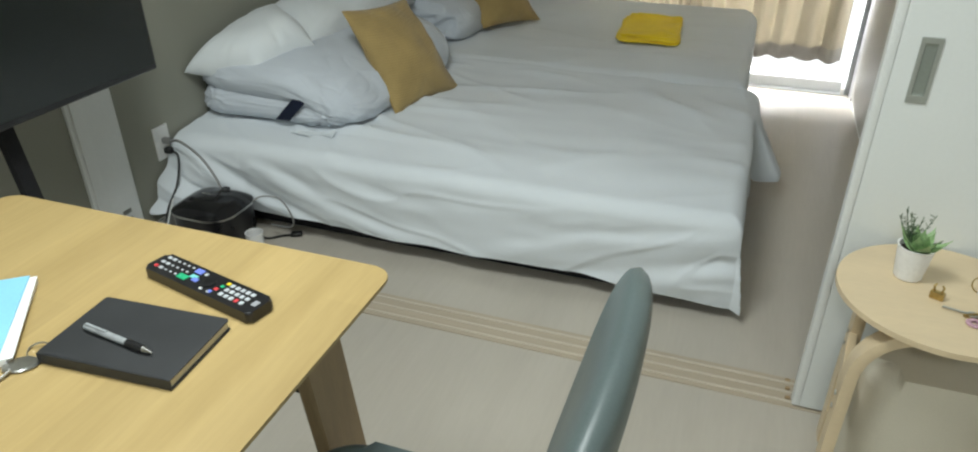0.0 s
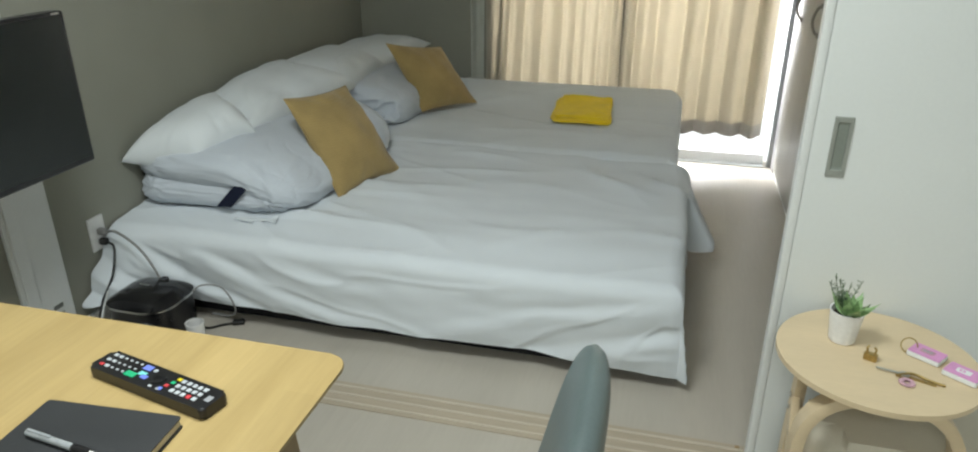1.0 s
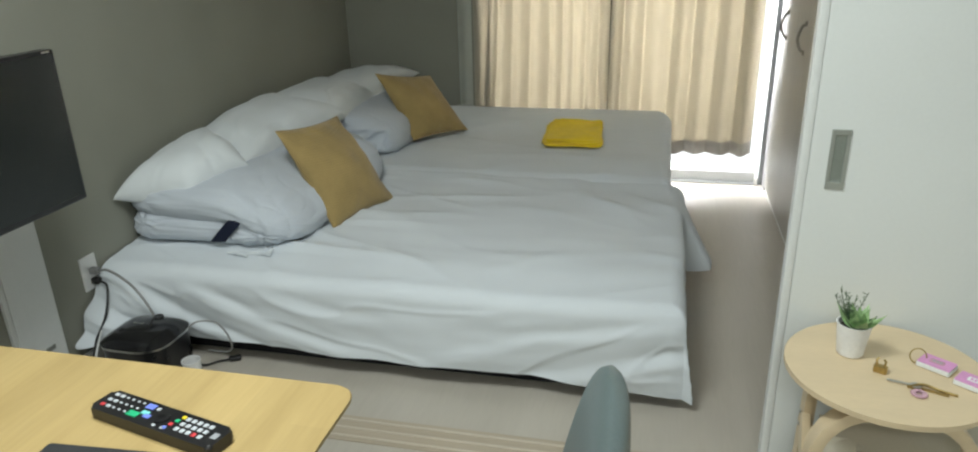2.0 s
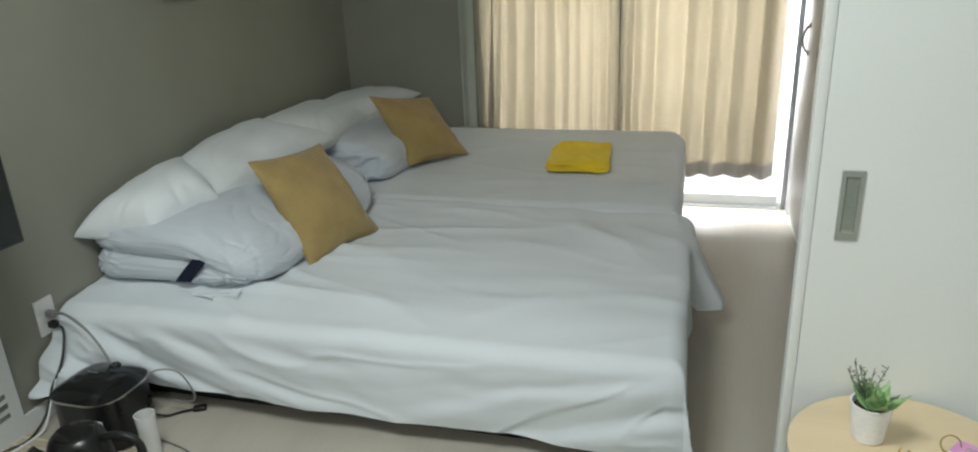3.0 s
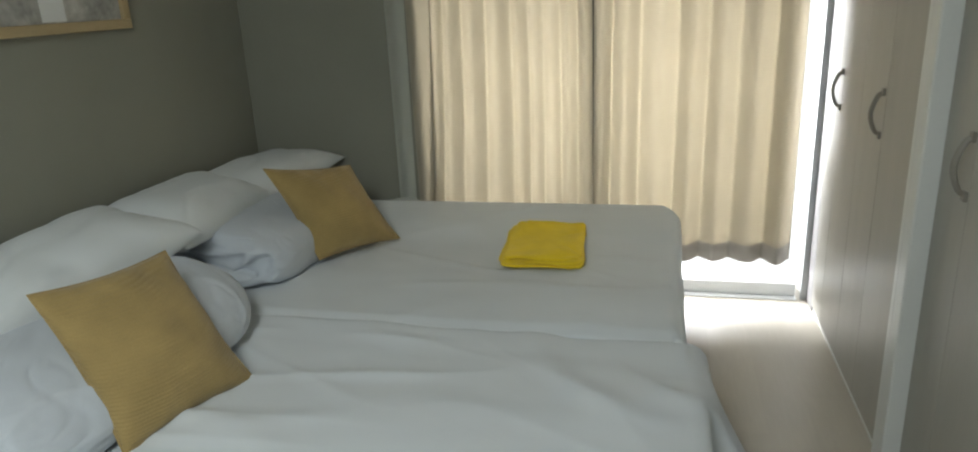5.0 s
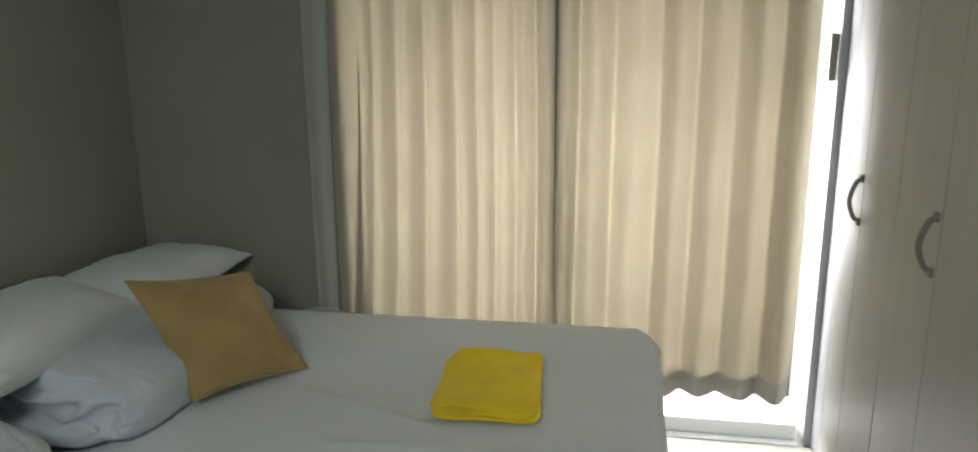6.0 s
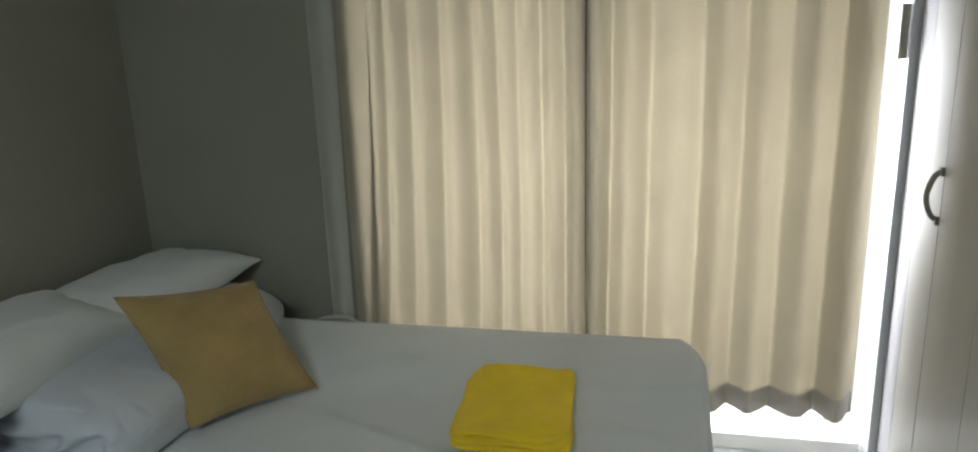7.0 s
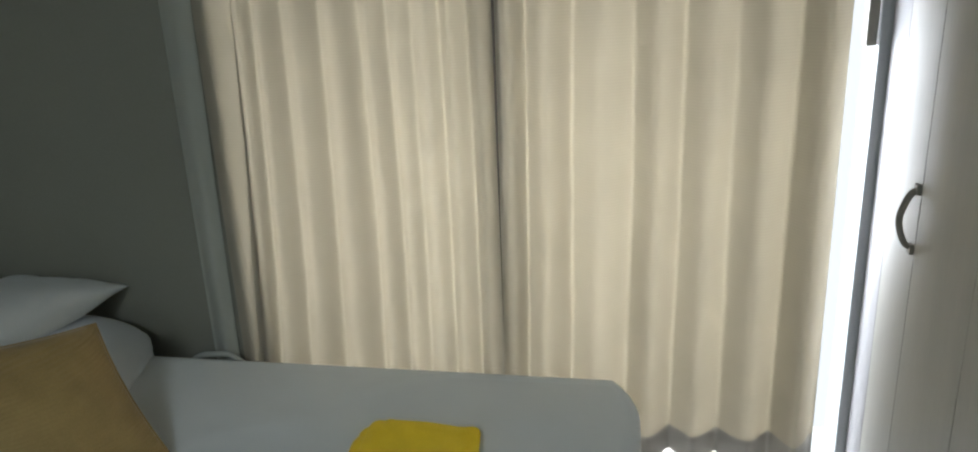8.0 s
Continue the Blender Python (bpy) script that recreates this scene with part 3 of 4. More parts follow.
def wardrobe(y0, y1, seams, handles, label):
    w = thing("wardrobe", (LINE + 0.3, (y0 + y1) / 2, 0.0), label, "wardrobe", "built-in wardrobes")
    part("body", box(LINE + 0.026, LINE + 0.6, y0, y1, 0.0, 2.41), WARDROBE, w, smooth=False)
    cuts = [y0] + seams + [y1]
    leaves = []
    for a, b in zip(cuts, cuts[1:]):
        leaves.append((a, b, part("door", box(LINE, LINE + 0.024, a + 0.0007, b - 0.0007, 0.03, 2.38, 0.0012), WARDROBE, w)))
    for h in handles:
        door = next(d for a, b, d in leaves if a <= h <= b)
        bow_handle(h, door)
    part("plinth", box(LINE + 0.008, LINE + 0.026, y0, y1, 0.0, 0.028), TRIM, w, "white plinth")


wardrobe(1.545, 2.58, [1.87, 2.135, 2.405], [2.418, 1.893], "tall pale wood-effect wardrobe with folding doors")
part("filler_panel", box(LINE + 0.001, LINE + 0.024, 2.582, 2.692, 0.0, 2.40, 0.002), FILLER_GREY, bpy.data.objects["wardrobe"], "narrow filler strip by the window")
wardrobe(0.16, 1.385, [0.50, 0.85, 1.21], [1.226], "tall pale wood-effect wardrobe with folding doors beside the post")
post = thing("post", (2.53, 1.5, 0), "white painted post between the wardrobes", "post", kind="structure")
part("shaft", box(2.545, 3.1, 1.387, 1.543, 0.0, 2.42), WARDROBE, post, smooth=False)
part("near_strip", box(2.488, 2.545, 1.388, 1.445, 0.0, 2.42, 0.004), TRIM, post)
part("far_strip", box(2.510, 2.545, 1.514, 1.5425, 0.0, 2.42, 0.003), TRIM, post)

# ---------------------------------------------------------------- beds
NEAR_TOP, FAR_TOP = 0.352, 0.378


def bed(name, y0, y1, top, label):
    b = thing(name, (1.0, (y0 + y1) / 2, 0), label, "bed", "pushed-together beds")
    part("base", box(0.03, 1.94, y0 + 0.02, y1 - 0.05, 0.006, 0.16, 0.01), BASE_DARK, b, "black bed base")
    for x in (0.12, 1.86):
        for y in (y0 + 0.14, y1 - 0.14):
            part("leg", lathe([(0, 0), (0.025, 0), (0.03, 0.04), (0, 0.04)], (x, y, 0), 12), BASE_DARK, b)
    part("mattress", box(0.02, 1.965, y0 + 0.03, y1 - 0.005, 0.155, top - 0.022, 0.045, 5), SHEET, b)
    return b


bed("bed", 0.385, 1.485, NEAR_TOP, "low single bed with black base, sheet over mattress")
bed("bed", 1.50, 2.605, FAR_TOP, "low single bed with black base by the window")


def ruck(x, y):
    """Soft rucks and long creases of a sheet laid over a bed."""
    a = 0.012 * fbm((x * 0.6, y * 1.9, 0.3), 1.5, 3)
    w = 2.2 * noise.noise(Vector((x * 0.9, y * 1.3, 2)) * 1.7)
    b = 0.015 * max(0.0, math.sin(8.5 * y + 1.6 * x + 1.7 * w)) ** 7 * max(0.0, 0.35 + noise.noise(Vector((x * 1.1, y * 0.8, 7)) * 2))
    c = 0.014 * max(0.0, math.sin(10 * y - 7 * x + 1.5 * w)) ** 9 * max(0.0, noise.noise(Vector((x, y, 11)) * 1.9))
    n1 = abs(noise.noise(Vector((x * 0.8 + 0.4 * y, y * 3.4 - 0.7 * x, 31)) * 1.3))
    n2 = abs(noise.noise(Vector((x * 0.7 - 0.5 * y, y * 2.8 + 1.6 * x, 47)) * 1.5))
    m1 = max(0.0, noise.noise(Vector((x * 1.4, y * 1.4, 61)) * 1.5) + 0.25)
    d = 0.017 * m1 * max(0.0, 1 - 4 * n1) ** 1.3 + 0.013 * max(0.0, 1 - 4 * n2) ** 1.3 * m1
    return a + b + c + d


def step(a, b, t):
    q = min(1.0, max(0.0, (t - a) / (b - a)))
    return q * q * (3 - 2 * q)


def near_sheet(u, v):
    """Sheet over the nearer bed: hangs over the foot end and the open side, with a gathered corner."""
    L, R, F = 0.012, 1.985, 0.402
    lenx, leny = (R - L) + 0.335, (1.515 - F) + 0.335
    s, t = u * lenx, v * leny
    a, b = max(0.0, s - (R - L)), max(0.0, t - (1.515 - F))
    x, y = min(L + s, R), max(1.515 - t, F)
    k = 0.05
    def roll(d):
        # quarter-round edge, then straight down
        if d <= 0:
            return 0.0, 0.0
        if d < k * 1.571:
            q = d / k
            return k * math.sin(q), k * (1 - math.cos(q))
        return k, k + d - k * 1.571
    oa, da = roll(a)
    ob, db = roll(b)
    da_, db_ = da, db
    drop = max(da_, db_)
    both = min(a, b)
    f1 = 0.010 * noise.noise(Vector((x * 3.5, drop * 2, 4)))
    f2 = 0.012 * math.sin(15 * y + 1.0) + 0.010 * noise.noise(Vector((y * 6, drop * 3, 9)))
    hang = min(1.0, drop / 0.28)
    # swags: folds that sag from the two ends towards the middle of the bed's end
    side = (x - 1.15) / 0.85
    sg = drop + 0.26 * side * side
    ph = 2 * math.pi * sg / 0.15 + 1.2 + 2.6 * noise.noise(Vector((x * 1.6, drop * 3, 6)))
    fold = math.sin(ph + 0.6 * math.sin(ph))
    swag = (0.006 + 0.034 * min(1.0, abs(side)) ** 1.3) * fold * (0.35 + 1.1 * abs(noise.noise(Vector((x * 2.3, drop * 2, 3))))) * step(0.02, 0.14, drop)
    swag += (0.010 * fbm((x * 2.2, drop * 5 + 0.8 * side * side, 21), 2.0, 2) + 0.010 * max(0.0, 1 - 6 * abs(noise.noise(Vector((x * 1.5 + 0.6, (drop + 0.30 * side * side) * 5.5, 33)) * 1.4))) ** 1.5) * step(0.02, 0.1, drop)
    # the open side flares at its far end and is gathered in between
    flare = 0.118 * step(1.165, 1.215, y) * (1 - 0.45 * step(1.24, 1.50, y))
    ka, kb = step(0, 0.09, a), step(0, 0.09, b)
    px = x + oa * (1 - 0.25 * kb) + hang * ka * max(-0.01, f2 + flare)
    py = y - ob * (1 - 0.25 * ka) - kb * (hang * max(-0.02, f1 + 0.02) + 0.5 * swag * (1 - 0.6 * ka))
    if a > 0 and b > 0:
        px += 0.13 * both
        py -= 0.06 * both
    # lifted hem by the wall, sag in the middle, lower corner
    hem = 1.0
    if b > 0 and a == 0:
        hem = 0.905 - 0.10 * max(0.0, 1 - x / 0.9) + 0.075 * step(1.30, 1.98, x) + 0.010 * math.sin(7 * x) + 0.008 * math.sin(23 * x)
    if a > 0 and b == 0:
        hem = 0.55 + 0.29 * step(1.16, 1.185, y) + 0.47 * (1 - step(0.60, 0.74, y))
    z = NEAR_TOP - drop * hem
    if a > 0 and b > 0:
        z -= 0.03 * both
    if drop == 0:
        z += ruck(x, y) - 0.016 * (1 - step(F, F + 0.20, y))
        z += 0.012 * step(1.36, 1.50, y) - 0.012 * max(0.0, (y - 1.485) / 0.03) ** 2
    else:
        z += ruck(x, y) * max(0.0, 1 - drop / 0.1) - (0.016 * (1 - step(F, F + 0.20, y)) * max(0.0, 1 - drop / 0.28))
    # flap towards the room beside the wall
    if b > 0 and x < 0.30:
        py -= 0.16 * (1 - x / 0.30) * hang
    return Vector((px, py, max(z, 0.006)))


sheet = single("bed_sheet", thicken(grid(290, 210, near_sheet), 0.0025), SHEET, "pale grey cotton sheet hanging creased over bed's end", "sheet", (1.0, 0.95, NEAR_TOP), "bed sheets", angle=75)


def far_sheet(u, v):
    """Tucked sheet over the bed by the window."""
    L, R, A, B = 0.012, 1.990, 1.492, 2.610
    dx, dy = 0.25, 0.22
    s = u * (R - L + dx)
    t = -0.06 + v * (B - A + dy + 0.06)
    k = 0.035
    def roll(d):
        if d <= 0:
            return 0.0, 0.0
        if d < k * 1.571:
            q = d / k
            return k * math.sin(q), k * (1 - math.cos(q))
        return k, k + d - k * 1.571
    a, b, c = max(0.0, s - (R - k - L)), max(0.0, t - (B - k - A)), max(0.0, -t)
    x, y = min(L + s, R - k), min(max(A + t, A), B - k)
    oa, da = roll(a)
    ob, db = roll(b)
    x += oa
    y += ob
    drop = max(da, db)
    if a > 0 and b > 0:
        r = math.hypot(oa, ob) / k
        if r > 1:
            x, y = x - oa + oa / r, y - ob + ob / r
    if y > 2.46:
        x -= 0.085 * ((y - 2.46) / 0.16) ** 2 * max(0.0, x / R) ** 8
    z = FAR_TOP - drop - 0.9 * c + 0.072 * step(2.12, 2.60, y)
    if drop == 0:
        z += 0.7 * ruck(x + 3, y)
        z -= 0.016 * max(0.0, 1 - (y - A) / 0.05)
    else:
        x += 0.006 * math.sin(14 * y) * min(1, da / 0.15)
    return Vector((x, y - 0.004 * (c > 0), z))


single("bed_sheet", thicken(grid(230, 150, far_sheet), 0.0025), SHEET, "pale grey sheet tucked smooth over bed by window", "sheet", (1.0, 2.05, FAR_TOP), "bed sheets", angle=75)


# ---------------------------------------------------------------- bedding
def place(bm, m):
    bm.transform(m)
    return bm


def open_end(bm, w, h, t, seed):
    """Sinks and crumples the near end of a folded quilt, where its folds lie open."""
    for v in bm.verts:
        x, y, z = v.co
        k = step(-0.36, -0.47, y / h)
        if k > 0:
            hollow = max(0.0, 1 - (x / (0.47 * w)) ** 4 - (z / (0.46 * t)) ** 2)
            r1 = 1 - abs(noise.noise(Vector((x * 5 + 3 * z + seed, z * 9, seed)))) * 2.4
            r2 = 1 - abs(noise.noise(Vector((x * 11 - 6 * z + seed, z * 16, 2 + seed)))) * 2.6
            v.co.y += k * (0.075 * hollow - 0.040 * hollow * max(0.0, r1) - 0.018 * max(0.0, r2))
            v.co.z += k * 0.010 * noise.noise(Vector((x * 14, seed, z * 10)))
    return bm


def crumple(bm, at, radius, amp, seed):
    """Short gathered wrinkles that run in towards one spot."""
    bm.normal_update()
    c = Vector(at)
    moves = []
    for v in bm.verts:
        d = v.co - c
        k = 1 - d.length / radius
        if k > 0:
            ang = math.atan2(d.z + 0.4 * d.y, d.x)
            ray = 1 - abs(noise.noise(Vector((ang * 3.2 + seed, d.length * 3, seed)))) * 2.8
            fine = 1 - abs(noise.noise(Vector((d.x * 16 + seed, d.y * 16, d.z * 22)))) * 2.4
            moves.append((v, v.normal * amp * k ** 0.6 * (max(0.0, ray) - 0.35 + 0.5 * max(0.0, fine) ** 2)))
    for v, m in moves:
        v.co += m
    return bm


def quilt(name, at, layers, label):
    q = thing(name, at, label, "duvet", "folded duvets")
    for nm, bm in layers:
        for v in bm.verts:
            v.co.x = max(v.co.x, 0.006)
        part(nm, bm, DUVET, q, angle=75)
    return q


d1 = quilt("folded_duvet", (0.36, 0.95, NEAR_TOP), [
    ("lower_fold", crumple(crumple(place(slab(0.66, 0.96, 0.135, seed=1.3, wrinkle=0.010, folds=0.004, n=110, soft=0.25), pose(0.312, 0.988, NEAR_TOP + 0.068, 0, 0, 1)), (0.56, 0.54, NEAR_TOP + 0.05), 0.18, 0.008, 2.2), (0.10, 0.54, NEAR_TOP + 0.06), 0.18, 0.005, 7.1)),
    ("upper_fold", crumple(crumple(place(slab(0.74, 0.99, 0.160, seed=4.1, wrinkle=0.007, folds=0.003, droop=0.105, soft=0.34, n=120), pose(0.332, 1.000, NEAR_TOP + 0.166, 1.5, 1, -2)), (0.60, 0.57, NEAR_TOP + 0.08), 0.24, 0.003, 4.4), (0.08, 0.56, NEAR_TOP + 0.15), 0.24, 0.005, 9.3))],
    "folded blue-grey cotton duvet with navy band on bed")


def navy_band(u, v):
    return Vector((0.360 + 0.058 * u + 0.085 * v, 0.496 + 0.004 * u + 0.024 * (1 - math.sin(math.pi * min(1.0, 0.25 + 0.5 * v))), NEAR_TOP + 0.036 + 0.088 * v))


part("band", thicken(grid(6, 10, navy_band), 0.004), NAVY, d1, "navy cotton edge band")
for i in range(3):
    part("tie", tube(smooth_path([(0.60, 0.520 - 0.004 * i, NEAR_TOP + 0.022), (0.575 + 0.014 * i, 0.496 - 0.008 * i, NEAR_TOP + 0.008), (0.53 + 0.02 * i, 0.484 + 0.010 * i, NEAR_TOP + 0.008), (0.50 - 0.02 * i, 0.470 + 0.008 * i, NEAR_TOP + 0.009), (0.47 + 0.03 * i, 0.486 - 0.012 * i, NEAR_TOP + 0.008), (0.44 + 0.02 * i, 0.474, NEAR_TOP + 0.008)]), 0.0022, 6), PILLOW, d1, "thin white corner tie")
d2 = quilt("folded_duvet", (0.38, 2.1, FAR_TOP), [
    ("lower_fold", place(slab(0.47, 0.93, 0.100, seed=7.7, wrinkle=0.012, folds=0.006, n=66), pose(0.315, 2.085, FAR_TOP + 0.048, 0, 2, 7))),
    ("upper_fold", place(open_end(slab(0.60, 1.02, 0.195, seed=9.2, wrinkle=0.006, folds=0.002, droop=0.03, soft=0.36, n=110), 0.60, 1.02, 0.195, 3.3), pose(0.340, 2.135, FAR_TOP + 0.120, 0, 6, 3)))],
    "folded blue-grey cotton duvet stacked on bed by window")

def pillow(corners, thick, seed, sag=0.02):
    """A plump pillow between four corners (by the wall near, front near, front far, by the wall far), its seam bowed and its cloth pulled towards the corners."""
    a, b, c, d = (Vector(q) for q in corners)
    n = (b - a).cross(d - a)
    n = (n if n.z > 0 else -n).normalized()

    def surf(side):
        def fn(u, v):
            p, q = 2 * u - 1, 2 * v - 1
            pu, pv = 0.5 + 0.5 * p * (1 - 0.05 * (1 - q * q)), 0.5 + 0.5 * q * (1 - 0.07 * (1 - p * p))
            base = (a * (1 - pu) + b * pu) * (1 - pv) + (d * (1 - pu) + c * pu) * pv
            k = max(0.0, (1 - abs(p) ** 2.6) * (1 - abs(q) ** 3.2)) ** 0.42
            e = min(1.0, 5 * k)
            # long soft dents, and short gathers running in from the seam
            dent = 0.014 * fbm((base.x * 1.5 + seed, base.y * 1.2, seed), 3.2, 2)
            crease = max(0.0, 1 - 7 * abs(noise.noise(Vector((base.x * 3.2 + 1.4 * base.y + seed, base.y * 1.7 - base.x, seed)) * 1.5))) ** 1.4
            ang = math.atan2(q, p)
            gather = math.sin(13 * ang + 4 * noise.noise(Vector((ang * 2, seed, 1)))) * max(0.0, max(abs(p), abs(q)) - 0.62) / 0.38
            lift = thick * (0.68 if side > 0 else 0.32) * k + e * (dent - 0.004 * crease + 0.0032 * gather * (1 - max(abs(p), abs(q)) ** 8))
            w = base + n * side * max(0.0, lift)
            w.z -= sag * (1 - p * p) * 0.5
            w.x = max(w.x, 0.006)
            return w
        return fn
    bm = merge(grid(64, 80, surf(1)), grid(64, 80, surf(-1)))
    bmesh.ops.remove_doubles(bm, verts=bm.verts[:], dist=0.0004)
    return bm


for k, (corners, thick) in enumerate((
        (((0.010, 0.470, 0.540), (0.280, 0.560, 0.530), (0.380, 0.790, 0.590), (0.030, 1.090, 0.640)), 0.190),
        (((0.010, 0.930, 0.610), (0.345, 0.760, 0.560), (0.450, 1.570, 0.625), (0.030, 1.620, 0.660)), 0.175),
        (((0.010, 1.500, 0.630), (0.425, 1.500, 0.590), (0.370, 2.140, 0.590), (0.030, 2.200, 0.640)), 0.165),
        (((0.010, 2.000, 0.620), (0.360, 2.030, 0.575), (0.460, 2.690, 0.625), (0.060, 2.690, 0.640)), 0.130))):
    at = sum((Vector(q) for q in corners), Vector()) / 4
    single("pillow", pillow(corners, thick, 2.0 + 3 * k), PILLOW, "plump white cotton pillow leaning on folded duvets by wall", "pillow", at, "white pillows", angle=75)


def scatter_cushion(corners, label):
    """A square cushion between four corners (lower near, lower far, upper far, upper near), with a corded seam."""
    a, b, c, d = (Vector(q) for q in corners)
    at = (a + b + c + d) / 4
    n = (b - a).cross(d - a).normalized()
    seed = at.y * 7

    def flat(p, q):
        pu, pv = 0.5 + 0.5 * p * (1 - 0.075 * (1 - q * q)), 0.5 + 0.5 * q * (1 - 0.075 * (1 - p * p))
        return (a * (1 - pu) + b * pu) * (1 - pv) + (d * (1 - pu) + c * pu) * pv

    def surf(side):
        def fn(u, v):
            p, q = 2 * u - 1, 2 * v - 1
            k = max(0.0, (1 - abs(p) ** 2.2) * (1 - abs(q) ** 2.2)) ** 0.6
            w = flat(p, q)
            dent = 0.010 * fbm((p * 0.9 + seed, q * 0.9, side + seed), 1.6, 2)
            edge = max(abs(p), abs(q))
            pull = 0.004 * math.sin(15 * math.atan2(q, p) + seed) * max(0.0, edge - 0.7) / 0.3 * (1 - edge ** 10)
            return w + n * side * (0.082 * k + min(1.0, 5 * k) * (dent + pull))
        return fn
    bm = merge(grid(48, 48, surf(1)), grid(48, 48, surf(-1)))
    bmesh.ops.remove_doubles(bm, verts=bm.verts[:], dist=0.0004)
    ob = thing("cushion", at, label, "cushion", "mustard cushions")
    cover = part("cover", bm, MUSTARD, ob, angle=75)
    rim = [flat(p, q) for p, q in [(-1 + i / 8, -1) for i in range(16)] + [(1, -1 + i / 8) for i in range(16)] + [(1 - i / 8, 1) for i in range(16)] + [(-1, 1 - i / 8) for i in range(16)]]
    part("seam", tube(rim, 0.0028, 6, closed=True), MUSTARD, cover)


scatter_cushion(((0.722, 0.767, 0.356), (0.836, 1.143, 0.352), (0.566, 1.222, 0.690), (0.489, 0.834, 0.718)), "mustard ribbed square cushion leaning on folded duvet")
scatter_cushion(((0.664, 1.920, 0.405), (0.884, 2.200, 0.402), (0.640, 2.330, 0.672), (0.464, 1.955, 0.745)), "mustard ribbed square cushion leaning by far duvet")

towel = thing("folded_towel", (1.49, 2.18, FAR_TOP), "folded bright yellow towel lying on the bed", "towel")


def towel_fold(w, h, t, cx, cy, z0, turn, seed):
    """One soft layer of a folded towel, lying on what is below."""
    bm = slab(w, h, t, n=40, seed=seed, wrinkle=0.012, folds=0.004, soft=0.21)
    bm.transform(pose(cx, cy, 0, 0, 0, turn))
    for v in bm.verts:
        v.co.z += z0 + 0.072 * step(2.12, 2.60, v.co.y) + 0.007 * noise.noise(Vector((v.co.x * 11, v.co.y * 11, seed)))
    return bm


for i in range(3):
    part("fold", towel_fold(0.298 - 0.006 * i, 0.365 - 0.010 * i, 0.015, 1.478 + 0.006 * i, 2.152 + 0.008 * i, FAR_TOP + 0.011 + 0.0105 * i, 5 - 2.0 * i, 3.0 + i), YELLOW, towel, angle=75)

# curved plastic loop standing behind the bed in the corner, shade mixed into its grey
single("corner_loop", tube(smooth_path([(0.665, 2.642, 0.30), (0.672, 2.64, 0.40), (0.70, 2.638, 0.428), (0.75, 2.636, 0.438), (0.81, 2.636, 0.434), (0.85, 2.636, 0.36), (0.85, 2.636, 0.0)]), 0.009, 12), LOOP_SHADED, "white tubular loop behind bed, greyed for corner shade", "rail", (0.75, 2.64, 0.0))

# picture over the bed
pic = thing("picture_frame", (0.012, 1.54, 1.27), "pale wooden picture frame on grey wall", "picture")
for y0, y1, z0, z1 in ((1.137, 1.952, 1.268, 1.302), (1.137, 1.952, 1.79, 1.824), (1.137, 1.172, 1.302, 1.79), (1.917, 1.952, 1.302, 1.79)):
    part("frame_bar", box(0.002, 0.024, y0, y1, z0, z1, 0.003), PICTURE_WOOD, pic)
part("print", box(0.003, 0.010, 1.172, 1.917, 1.302, 1.79), PRINT, pic, "grey printed picture", smooth=False)
for y0, y1 in ((1.20, 1.30), (1.31, 1.35), (1.56, 1.66)):
    part("motif", box(0.010, 0.0115, y0, y1, 1.306, 1.42), WHITE_PAPER, pic, "pale block of the print", smooth=False)

# ---------------------------------------------------------------- wall socket, cables, things on the floor
sock = thing("wall_socket", (0.004, 0.298, 0.33), "white wall socket with two plugs", "socket")
part("plate", box(0.0, 0.009, 0.262, 0.334, 0.268, 0.392, 0.003), CERAMIC, sock)
part("plug", box(0.009, 0.042, 0.288, 0.312, 0.326, 0.350, 0.006, 3), CABLE_GREY, sock, "grey plug")
part("plug", box(0.009, 0.038, 0.288, 0.312, 0.288, 0.312, 0.006, 3), CABLE_BLACK, sock, "black plug")
single("power_cable", tube(smooth_path([(0.036, 0.30, 0.30), (0.075, 0.285, 0.285), (0.085, 0.24, 0.20), (0.06, 0.20, 0.12), (0.05, 0.16, 0.04), (0.055, 0.08, 0.008), (0.03, 0.02, 0.006), (0.02, -0.06, 0.006)]), 0.0042, 8), CABLE_BLACK, "black power cable running down from the socket", "cable", (0.04, 0.3, 0.0))
single("power_cable", tube(smooth_path([(0.09, 0.20, 0.16), (0.075, 0.18, 0.10), (0.07, 0.13, 0.02), (0.06, 0.06, 0.006), (0.045, -0.01, 0.006), (0.03, -0.08, 0.006)]), 0.0035, 8), TRIM, "thin white cable trailing along the skirting", "cable", (0.06, 0.1, 0.0))
single("power_cable", tube(smooth_path([(0.04, 0.30, 0.338), (0.10, 0.285, 0.350), (0.20, 0.262, 0.31), (0.27, 0.245, 0.23), (0.31, 0.232, 0.12), (0.325, 0.225, 0.06)]), 0.0045, 8), CABLE_GREY, "grey power cable looping from socket to rice cooker", "cable", (0.2, 0.27, 0.0))
single("power_cable", tube(smooth_path([(0.39, 0.235, 0.165), (0.425, 0.262, 0.195), (0.485, 0.290, 0.180), (0.515, 0.305, 0.10), (0.49, 0.315, 0.055), (0.41, 0.318, 0.050)]), 0.003, 8), CABLE_GREY, "thin grey cable looped beside the rice cooker", "cable", (0.5, 0.22, 0.0))
